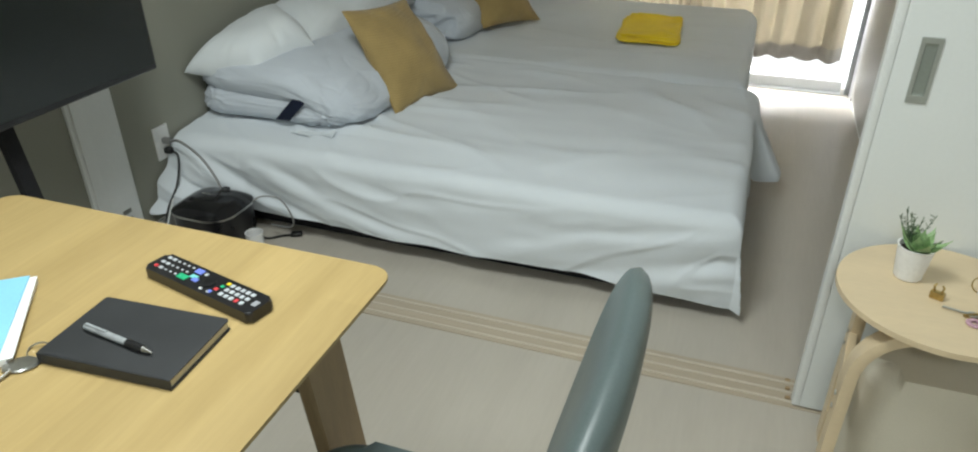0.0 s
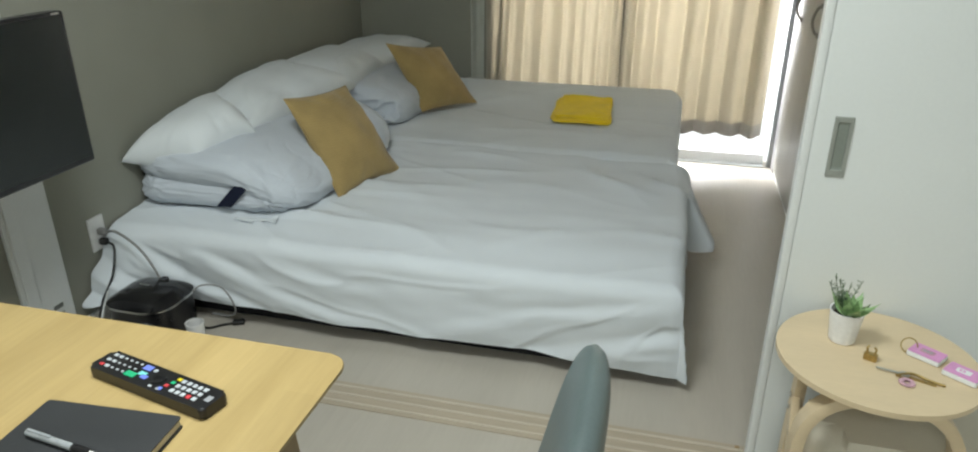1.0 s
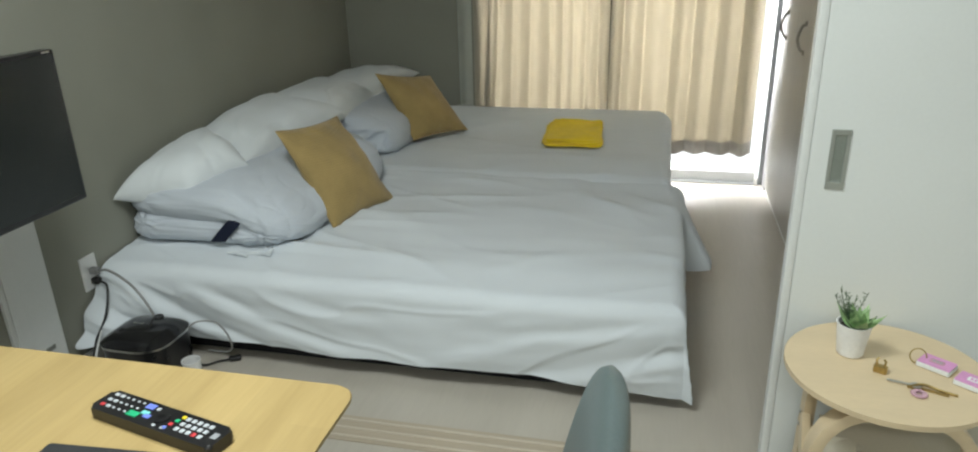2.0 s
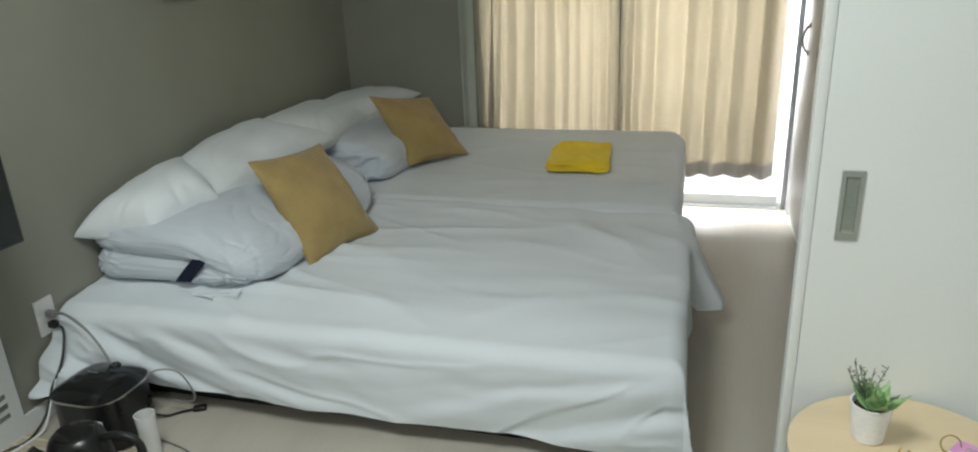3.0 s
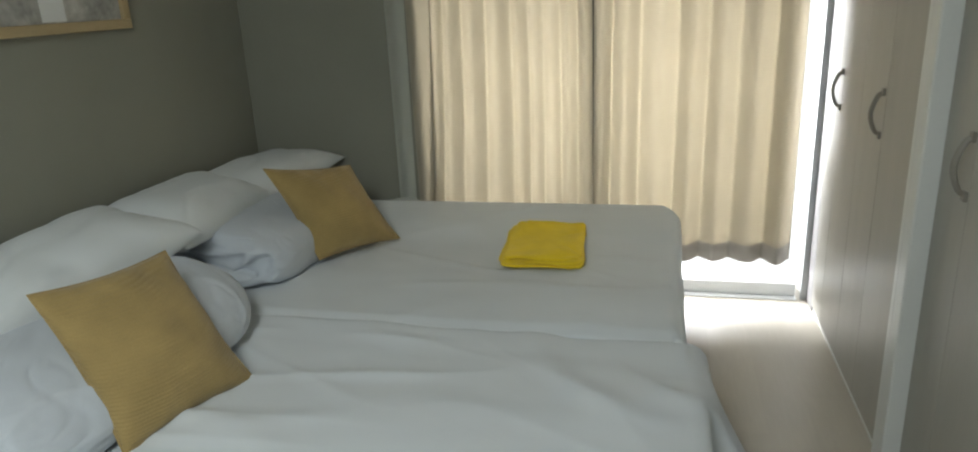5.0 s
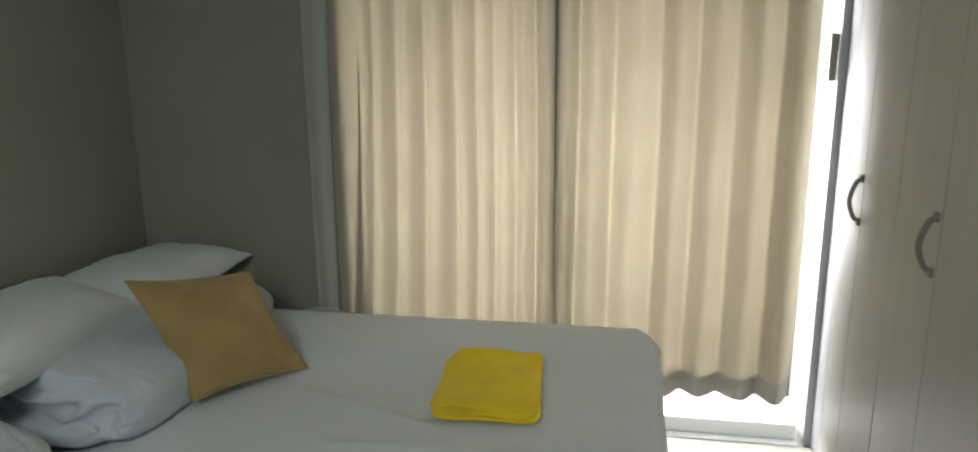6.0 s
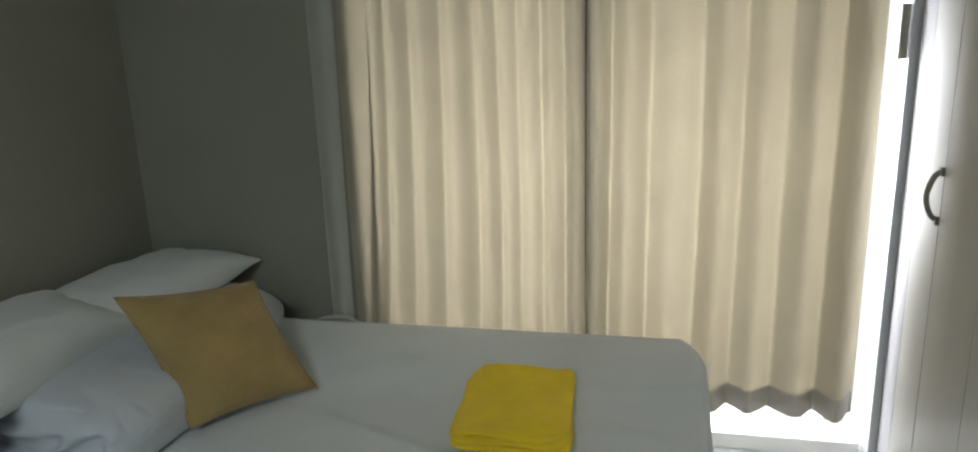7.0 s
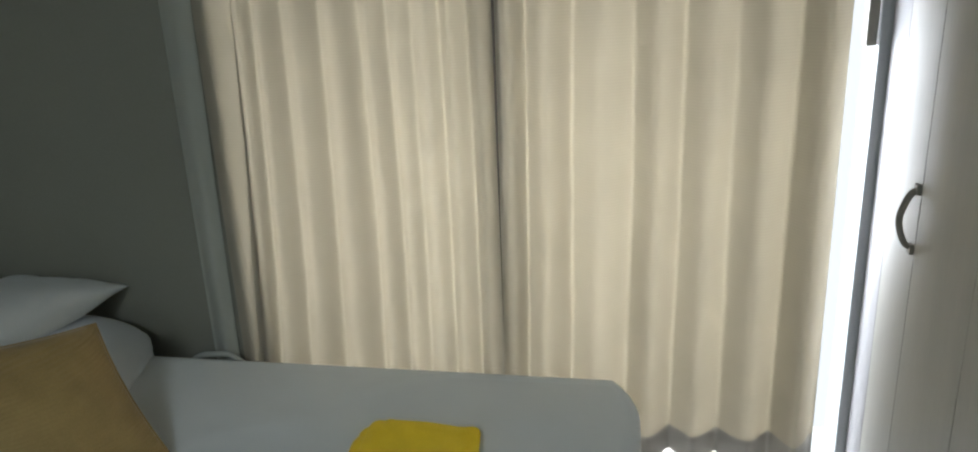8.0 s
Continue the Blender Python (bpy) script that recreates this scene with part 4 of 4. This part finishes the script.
cord = thing("plug_lead", (0.46, 0.30, 0.006), "black mains lead with flat plug on floor", "cable")
part("lead", tube(smooth_path([(0.38, 0.270, 0.02), (0.41, 0.290, 0.006), (0.44, 0.318, 0.006), (0.475, 0.336, 0.008)]), 0.0042, 8), CABLE_BLACK, cord)
part("plug", box(-0.020, 0.022, -0.012, 0.012, 0.0, 0.016, 0.005, 3, m=pose(0.490, 0.345, 0.002, 0, 0, 28)), CABLE_BLACK, cord)

ck = thing("rice_cooker", (0.315, 0.115, 0.0), "black glossy rice cooker standing on the floor", "rice cooker")
part("body", prism(rounded_rect(0.185, 0.445, -0.012, 0.232, 0.088, 10), 0.008, 0.180, 0.02, seg=4), BLACK_PLASTIC, ck)
part("trim_ring", prism(rounded_rect(0.181, 0.449, -0.016, 0.236, 0.090, 10), 0.1805, 0.1865, 0.002), STEEL, ck, "thin steel trim ring")


def lid_dome(u, v):
    a, r = 2 * math.pi * u, v
    c, s = math.cos(a), math.sin(a)
    k = (abs(c) ** 3.4 + abs(s) ** 3.4) ** (-1 / 3.4)
    return Vector((0.315 + 0.132 * r * k * c, 0.11 + 0.124 * r * k * s, 0.1865 + 0.034 * (1 - r ** 3.2)))


part("lid", grid(48, 14, lid_dome, closed_u=True), GLOSS_BLACK, ck, "domed glossy black lid")
part("steam_vent", lathe([(0, 0.223), (0.016, 0.223), (0.018, 0.220), (0.018, 0.210)], (0.33, 0.175, 0), 20), BLACK_PLASTIC, ck)
part("badge", box(0.27, 0.31, 0.115, 0.121, 0.2202, 0.2216), STEEL, ck, "small silver mark", smooth=False)
part("switch_plate", box(0.385, 0.42, -0.0140, -0.0115, 0.11, 0.135, 0.0008), CERAMIC, ck, "small white switch plate")
for x, y in ((0.24, 0.04), (0.39, 0.04), (0.24, 0.18), (0.39, 0.18)):
    part("foot", lathe([(0, 0), (0.012, 0), (0.012, 0.01), (0, 0.01)], (x, y, 0), 12), BLACK_PLASTIC, ck)

ck.scale = (0.93, 0.93, 0.98)
ck.location.x -= 0.030
ck.location.y += 0.068
kt = thing("kettle", (0.355, -0.105, 0.0), "black plastic electric kettle on the floor", "kettle")
part("body", lathe([(0, 0.0), (0.078, 0.0), (0.080, 0.02), (0.076, 0.10), (0.066, 0.165), (0.058, 0.178), (0.05, 0.184), (0, 0.188)], (0.355, -0.105, 0), 36), BLACK_PLASTIC, kt)
part("lid", lathe([(0.048, 0.183), (0.046, 0.189), (0.03, 0.193), (0, 0.194)], (0.355, -0.105, 0), 28), GLOSS_BLACK, kt, "flat glossy black lid")
part("handle", tube(smooth_path([(0.405, -0.09, 0.165), (0.455, -0.075, 0.172), (0.495, -0.065, 0.15), (0.500, -0.065, 0.10), (0.490, -0.068, 0.05)]), 0.012, 10, squash=(0.010, 0.015)), BLACK_PLASTIC, kt, "black loop handle")
part("spout", tube([(0.305, -0.150, 0.13), (0.288, -0.166, 0.155), (0.281, -0.172, 0.168)], 0.013, 10), BLACK_PLASTIC, kt)
kt.location.x += 0.088
kt.location.y += 0.025
kt.scale = (1.14, 1.08, 1.14)
single("power_cable", tube(smooth_path([(0.44, 0.18, 0.006), (0.52, 0.165, 0.004), (0.59, 0.145, 0.004), (0.65, 0.110, 0.004), (0.655, 0.06, 0.004)]), 0.0028, 8), CABLE_GREY, "thin grey cable lying on the floor", "cable", (0.5, 0.13, 0.0))
single("cup", lathe([(0, 0.0), (0.026, 0.0), (0.029, 0.12), (0.030, 0.145), (0.027, 0.145), (0.025, 0.02), (0, 0.018)], (0.494, 0.112, 0), 32), CERAMIC, "tall plain white cup standing on the floor", "cup", (0.494, 0.112, 0.0))

# ---------------------------------------------------------------- television on its stand
tv = thing("television", (0.30, -0.32, 0.714), "black flat television turned off", "television")
part("casing", box(0.272, 0.316, -0.690, 0.041, 0.714, 1.138, 0.006, 3), BLACK_PLASTIC, tv)
part("screen", box(0.3165, 0.3185, -0.680, 0.031, 0.732, 1.128, 0.001), SCREEN, tv, "dark reflective screen", smooth=False)
part("back_box", box(0.235, 0.272, -0.52, -0.13, 0.76, 1.0, 0.012, 3), BLACK_PLASTIC, tv)
part("badge", box(0.3186, 0.3194, -0.005, 0.022, 1.131, 1.136), STEEL, tv, "small silver corner mark", smooth=False)
st = thing("television_stand", (0.27, -0.40, 0.0), "dark television stand with one slanting post", "tv stand")
part("bracket", box(0.215, 0.2345, -0.47, -0.18, 0.70, 0.96, 0.004), BASE_DARK, st)
for ya, yb in ((-0.425, -0.365),):
    part("leg", strip([(0.226, ya + (yb - ya) * k / 6, 0.76 - 0.76 * k / 6) for k in range(7)], (0, 1, 0), 0.022, 0.022), BASE_DARK, st)
part("foot_bar", box(0.10, 0.42, -0.41, -0.24, 0.0, 0.015, 0.004), BASE_DARK, st)

# ---------------------------------------------------------------- dining table with things on it
TOP = 0.735
tb = thing("dining_table", (1.07, -1.35, 0.0), "light oak dining table with plank legs", "table")
part("tabletop", prism(rounded_rect(0.655, 1.484, -1.95, -0.749, 0.035, 6), TOP - 0.0065, TOP, 0.002), OAK, tb)
# underside slope in much darker oak, so its shade is in the colour
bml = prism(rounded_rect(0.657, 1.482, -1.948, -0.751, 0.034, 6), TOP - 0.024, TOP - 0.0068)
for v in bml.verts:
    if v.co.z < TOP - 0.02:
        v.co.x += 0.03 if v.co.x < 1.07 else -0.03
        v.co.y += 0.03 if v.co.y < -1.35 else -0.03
part("undercut", bml, OAK_SHADE, tb, "undercut edge with shade in its colour")
for sx, x in ((1, 1.385), (-1, 0.755)):
    for sy, y in ((1, -0.865), (-1, -1.83)):
        part("leg", strip([(x + sx * 0.02 * k / 5, y + sy * 0.075 * k / 5, (TOP - 0.026) * (1 - k / 5)) for k in range(6)], (0, 1, 0), 0.052 , 0.028), LEG_OAK, tb)
part("cross_bar", tube([(0.76, -0.885, 0.565), (1.385, -0.885, 0.565)], 0.008, 8), BASE_DARK, tb, "dark metal cross bar")

nb = thing("notebook", (1.235, -1.035, TOP), "closed black hardcover notebook on the oak table", "notebook")
mN = pose(1.232, -1.040, TOP, 0, 0, 4.0)
part("cover", merge(prism(rounded_rect(-0.104, 0.104, -0.0675, 0.0675, 0.006, 4), 0.0145, 0.0170, 0.0008, m=mN), prism(rounded_rect(-0.104, 0.104, -0.0675, 0.0675, 0.006, 4), 0.0, 0.0022, 0.0006, m=mN),
                    box(-0.1035, 0.1035, -0.0680, -0.0650, 0.0, 0.0170, 0.001, m=mN)), NOTEBOOK, nb)
part("page_block", box(-0.1012, 0.1005, -0.0645, 0.0645, 0.0023, 0.0144, m=mN), PAPER, nb, "cream page block", smooth=False)
pen = thing("pen", (1.22, -1.045, TOP + 0.017), "clear plastic ballpoint pen with black grip", "pen")
mP = pose(1.222, -1.060, TOP + 0.0226, 0, 0, -7)
part("barrel", lathe([(0, -0.066), (0.0042, -0.064), (0.005, -0.05), (0.005, 0.018), (0, 0.018)], n=16, m=mP @ pose(0, 0, 0, 0, 90, 0)), SMOKE, pen)
part("grip", lathe([(0, 0.018), (0.0054, 0.018), (0.0056, 0.03), (0.005, 0.048), (0, 0.048)], n=16, m=mP @ pose(0, 0, 0, 0, 90, 0)), BLACK_PLASTIC, pen, "black rubber grip")
part("tip", lathe([(0, 0.0485), (0.0045, 0.0485), (0.0012, 0.064), (0, 0.066)], n=16, m=mP @ pose(0, 0, 0, 0, 90, 0)), STEEL, pen, "silver tip")
part("clip", box(-0.062, -0.02, -0.0022, 0.0022, 0.0045, 0.0062, 0.0006, m=mP), SMOKE, pen)

rm = thing("remote_control", (1.232, -0.895, TOP), "black television remote with coloured buttons on table", "remote control")
mR = pose(1.241, -0.902, TOP, 0, 0, -12.7)
part("body", prism(rounded_rect(-0.120, 0.120, -0.0245, 0.0245, 0.008, 5), 0.001, 0.0195, 0.005, m=mR, seg=3), BLACK_PLASTIC, rm)


def button(x, y, sx, sy, colour):
    part("button", box(x - sx / 2, x + sx / 2, y - sy / 2, y + sy / 2, 0.0193, 0.0212, 0.0007, m=mR), BUTTONS[colour], rm)


for i in range(6):
    for j in range(3):
        x, y = -0.104 + 0.0115 * i, 0.015 - 0.013 * j
        c = "red" if (i, j) == (0, 2) else "white"
        button(x, y, 0.0075 if i < 2 else 0.0045, 0.0055 if i < 2 else 0.0035, c)
button(-0.030, 0.013, 0.016, 0.011, "blue")
button(-0.026, -0.001, 0.014, 0.008, "teal")
button(-0.042, -0.010, 0.020, 0.011, "green")
button(-0.014, 0.013, 0.006, 0.006, "white")
button(-0.018, -0.006, 0.012, 0.008, "blue")
part("ring_button", lathe([(0.006, 0.0193), (0.012, 0.0193), (0.012, 0.0215), (0.006, 0.0215)], (0.006, 0.0, 0), 20, m=mR), BLACK_PLASTIC, rm)
for i, c in enumerate(("blue", "red", "green", "yellow")):
    button(0.026 + 0.0035 * i, -0.015 + 0.0095 * i, 0.007, 0.006, c)
for i in range(5):
    for j in range(3):
        button(0.046 + 0.0110 * i, 0.0125 - 0.0115 * j, 0.0072, 0.0072, "white" if (i, j) != (3, 2) else "red")
for i in range(2):
    button(0.008 + 0.016 * i, -0.017, 0.006, 0.004, "white")
part("mark", box(0.103, 0.113, -0.006, 0.006, 0.0194, 0.0198, m=mR), BUTTONS["grey"], rm, "small grey maker mark", smooth=False)

pad = thing("papers", (0.95, -1.06, TOP), "stack of papers with pale blue cover on table", "papers")
mB = pose(0.978, -1.098, TOP, 0, 0, -52)
part("sheets", box(-0.105, 0.105, -0.075, 0.075, 0.001, 0.011, 0.0006, m=mB), WHITE_PAPER, pad, smooth=False)
part("sleeve", box(-0.103, 0.107, -0.073, 0.077, 0.0112, 0.0125, m=mB @ pose(0.0, 0.003, 0, 0, 0, 2)), WHITE_PAPER, pad, smooth=False)
part("cover", box(-0.108, 0.100, -0.078, 0.066, 0.0127, 0.0145, 0.0006, m=mB), BLUE_PAPER, pad, "pale blue cover", smooth=False)
fob = thing("key_fob", (1.10, -1.13, TOP), "steel key ring with flat metal fob on table", "keys")
part("fob", lathe([(0, 0.001), (0.017, 0.001), (0.019, 0.003), (0.017, 0.0055), (0.010, 0.0062), (0, 0.0064)], n=28, m=pose(1.118, -1.128, TOP, 0, 0, 35) @ Matrix.Diagonal((1.25, 0.85, 1, 1))), STEEL, fob)
part("ring", tube([(1.116 + 0.017 * math.cos(a * 0.3142), -1.098 + 0.013 * math.sin(a * 0.3142), TOP + 0.003 + 0.004 * math.sin(a * 0.3142)) for a in range(20)], 0.0013, 6, closed=True), STEEL, fob)
part("chain", tube(smooth_path([(1.118, -1.143, TOP + 0.006), (1.116, -1.165, TOP + 0.003), (1.10, -1.185, TOP + 0.003)]), 0.0022, 6), STEEL, fob)

# ---------------------------------------------------------------- dining chair beside the table
ch = thing("dining_chair", (1.63, -1.065, 0.0), "teal-grey leatherette dining chair tucked under the table", "chair")


def back_shell(side):
    def fn(u, v):
        a, b = 2 * u - 1, v
        # upright rounded plate: superelliptic top corners, leaning back, sides a little forward
        w = 0.275 * (1 - 0.05 * b) * (max(0.0, 1 - max(0.0, (b - 0.45) / 0.55) ** 4.0)) ** (1 / 2.6)
        z = 0.44 + 0.466 * b
        x = 1.793 + 0.228 * (z - 0.455) - 0.021 * (w * a / 0.275) ** 2
        th = 0.030 * (max(0.0, 1 - abs(a) ** 4) * max(0.0, 1 - b ** 9) * max(0.0, 1 - (1 - b) ** 24)) ** 0.5
        return Vector((x + side * th, -1.019 + w * a, z - side * 0.3 * th))
    return fn


bmb = merge(grid(41, 49, back_shell(1)), grid(41, 49, back_shell(-1)))
bmesh.ops.remove_doubles(bmb, verts=bmb.verts[:], dist=0.0003)
part("backrest", bmb, CHAIR, ch, angle=80)
part("seat", prism(rounded_rect(1.39, 1.79, -1.275, -0.858, 0.09, 8), 0.405, 0.458, 0.02, seg=4), CHAIR, ch)
for x, y in ((1.44, -1.22), (1.44, -0.91), (1.75, -1.22), (1.75, -0.91)):
    part("leg", tube([(x, y, 0.406), (x + (0.03 if x > 1.6 else -0.03), y + (0.03 if y > -1.0 else -0.03), 0.0)], 0.013, 10), BASE_DARK, ch)

# ---------------------------------------------------------------- round side table with ottoman beneath
STZ = 0.537
sd = thing("side_table", (2.413, -0.206, 0.0), "round birch plywood side table with bentwood legs", "side table")
CX, CY = 2.409, -0.200
part("tabletop", prism([(CX + 0.198 * math.cos(math.pi * i / 40), CY + 0.197 * math.sin(math.pi * i / 40)) for i in range(80)], STZ - 0.012, STZ, 0.003), BIRCH, sd)
for y, dx in ((-0.318, 0.016), (-0.085, 0.054)):
    for s in (-1, 1):
        cx = CX + dx if s < 0 else CX - dx
        pts = [(cx + s * 0.005, y, STZ - 0.0245)] + [(cx + s * (0.045 + 0.118 * math.sin(t * 1.5708 / 8)), y, STZ - 0.0245 - 0.125 * (1 - math.cos(t * 1.5708 / 8))) for t in range(9)] + [(cx + s * 0.166, y, 0.2), (cx + s * 0.166, y, 0.0)]
        leg = part("leg", strip(pts, (0, 1, 0), 0.022, 0.024), BIRCH, sd, "bentwood leg")
        for z in (0.30, 0.335):
            part("screw", lathe([(0, 0), (0.006, 0), (0.006, 0.0025), (0, 0.0035)], n=14, m=pose(cx + s * 0.178, y, z, 0, 90 * s, 0)), STEEL, leg)
part("cross_rail", box(-0.010, 0.010, -0.100, 0.100, 0.285, 0.345, 0.003, m=pose(2.277, -0.205, 0, 0, 0, -9)), BIRCH, sd)

ot = thing("ottoman", (2.57, -0.205, 0.0), "cream upholstered ottoman under the side table", "ottoman")
part("cushion", prism(rounded_rect(2.305, 2.84, -0.302, -0.108, 0.06, 8), 0.05, 0.385, 0.045, seg=5), CREAM, ot)
for x in (2.36, 2.79):
    for y in (-0.27, -0.14):
        part("foot", lathe([(0, 0), (0.016, 0), (0.02, 0.05), (0, 0.05)], (x, y, 0), 14), LEG_OAK, ot)

# potted succulent
pt = thing("potted_succulent", (2.348, -0.150, STZ), "small artificial succulent in white marbled pot", "plant")
PX, PY = 2.348, -0.150
part("pot", lathe([(0, 0.0), (0.024, 0.0), (0.027, 0.004), (0.034, 0.068), (0.0355, 0.074), (0.032, 0.074), (0.030, 0.062), (0, 0.060)], (PX, PY, STZ), 32), MARBLE, pt)
part("soil", lathe([(0, 0.064), (0.030, 0.0625)], (PX, PY, STZ), 20), SOIL, pt)
rl = random.Random(11)


def fleshy_leaf(at, yaw, lift, length, width, thick=0.004):
    """A pointed fleshy leaf."""
    def fn(u, v):
        w = width / 2 * math.sin(math.pi * min(1, v * 0.92 + 0.08) ** 0.75) * (1 - v ** 4)
        a = 2 * math.pi * u
        return Vector((length * v, w * math.cos(a), thick * math.sin(a) * (1 - v) + 0.25 * length * v * v))
    bm = grid(8, 7, fn, closed_u=True)
    bm.transform(pose(*at, 0, 0, yaw) @ pose(0, 0, 0, 0, -lift, 0))
    return bm


for i in range(16):
    part("leaf", fleshy_leaf((PX + 0.004, PY - 0.006, STZ + 0.062), i * 137.5, 22 + 3.6 * i, 0.066 - 0.0016 * i, 0.031), LEAF, pt)
for yaw in (-15, 15):
    part("broad_leaf", fleshy_leaf((PX + 0.012, PY, STZ + 0.062), yaw + 10, 18, 0.045, 0.026), LEAF_DARK, pt, "dark broad leaf")
for i in range(9):
    yaw, lift = rl.uniform(0, 360), rl.uniform(55, 85)
    base = Vector((PX - 0.008, PY + 0.010, STZ + 0.062))
    d = Vector((math.cos(radians(yaw)) * math.cos(radians(lift)), math.sin(radians(yaw)) * math.cos(radians(lift)), math.sin(radians(lift))))
    ln = rl.uniform(0.05, 0.088)
    sprig = [tube([base, base + d * ln * 0.5, base + d * ln], 0.0008, 5)]
    for k in range(10):
        q = base + d * ln * (0.3 + 0.07 * k)
        o = Vector((rl.uniform(-1, 1), rl.uniform(-1, 1), rl.uniform(0.2, 1))).normalized()
        sprig.append(tube([q, q + o * 0.011], 0.0008, 5))
    part("sprig", merge(*sprig), LEAF_DARK, pt, "dark wiry sprig")

# small things on the side table
hook = thing("brass_clip", (2.392, -0.218, STZ), "small brass bag clip on side table", "clip")
part("body", prism(rounded_rect(-0.013, 0.013, -0.007, 0.007, 0.004, 4), 0.0, 0.016, 0.002, m=pose(2.392, -0.218, STZ, 0, 0, -25)), BRASS, hook)
for s in (-1, 1):
    part("prong", tube([(2.392 + 0.006 * s, -0.218 - 0.003 * s, STZ + 0.015), (2.392 + 0.008 * s, -0.216 - 0.003 * s, STZ + 0.026), (2.392 + 0.004 * s, -0.214 - 0.003 * s, STZ + 0.030)], 0.0022, 8), BRASS, hook)

kc = thing("card_holder", (2.52, -0.225, STZ), "pink and white vinyl key cards on split ring", "key card")
for i, (cx, cy) in enumerate(((2.508, -0.180), (2.558, -0.240))):
    mK = pose(cx, cy, STZ, 0, 0, -38) @ Matrix.Diagonal((0.8, 0.84, 1, 1))
    sleeve = part("card", prism(rounded_rect(-0.040, 0.040, -0.027, 0.027, 0.004, 4), 0.001, 0.012, 0.002, m=mK), WHITE_PAPER, kc, "white vinyl card edge")
    part("face", prism(rounded_rect(-0.039, 0.039, -0.0265, 0.0265, 0.004, 4), 0.0122, 0.0138, 0.0006, m=mK), PINK, sleeve, "pink vinyl face")
    part("window", prism(rounded_rect(-0.017, 0.017, -0.010, 0.010, 0.003, 3), 0.0139, 0.0144, m=mK), ROSE if i == 0 else WHITE_PAPER, sleeve, "pale framed patch")
    for k in range(3 if i == 0 else 2):
        part("bar", box(-0.010 + 0.008 * k, -0.005 + 0.008 * k, -0.005, 0.005, 0.0145, 0.0149, m=mK), BUTTONS["grey"] if i == 0 else PINK, sleeve, smooth=False)
part("split_ring", tube([(2.476 + 0.016 * math.cos(a * 0.3142), -0.165 + 0.006 * math.sin(a * 0.3142), STZ + 0.016 + 0.0145 * math.sin(a * 0.3142)) for a in range(20)], 0.0013, 6, closed=True), BRASS, kc)
ky = thing("keys", (2.45, -0.272, STZ), "bunch of keys with rose charm on side table", "keys")
part("charm", lathe([(0.006, 0.001), (0.014, 0.001), (0.0155, 0.003), (0.014, 0.005), (0.006, 0.005)], n=24, m=pose(2.445, -0.290, STZ)), ROSE, ky)
part("key", merge(box(0.0, 0.05, -0.0035, 0.0035, 0.001, 0.0032, 0.0005, m=pose(2.452, -0.268, STZ, 0, 0, -22)), lathe([(0.004, 0.001), (0.011, 0.001), (0.011, 0.0035), (0.004, 0.0035)], n=20, m=pose(2.446, -0.266, STZ))), BRASS, ky)
part("key", merge(box(0.0, 0.045, -0.003, 0.003, 0.0036, 0.0056, 0.0005, m=pose(2.44, -0.262, STZ, 0, 0, 165)), lathe([(0.004, 0.0036), (0.010, 0.0036), (0.010, 0.006), (0.004, 0.006)], n=20, m=pose(2.446, -0.264, STZ))), STEEL, ky)
part("chain", tube(smooth_path([(2.43, -0.27, STZ + 0.004), (2.46, -0.262, STZ + 0.007), (2.49, -0.275, STZ + 0.004), (2.515, -0.285, STZ + 0.003)]), 0.0028, 6), BRASS, ky)
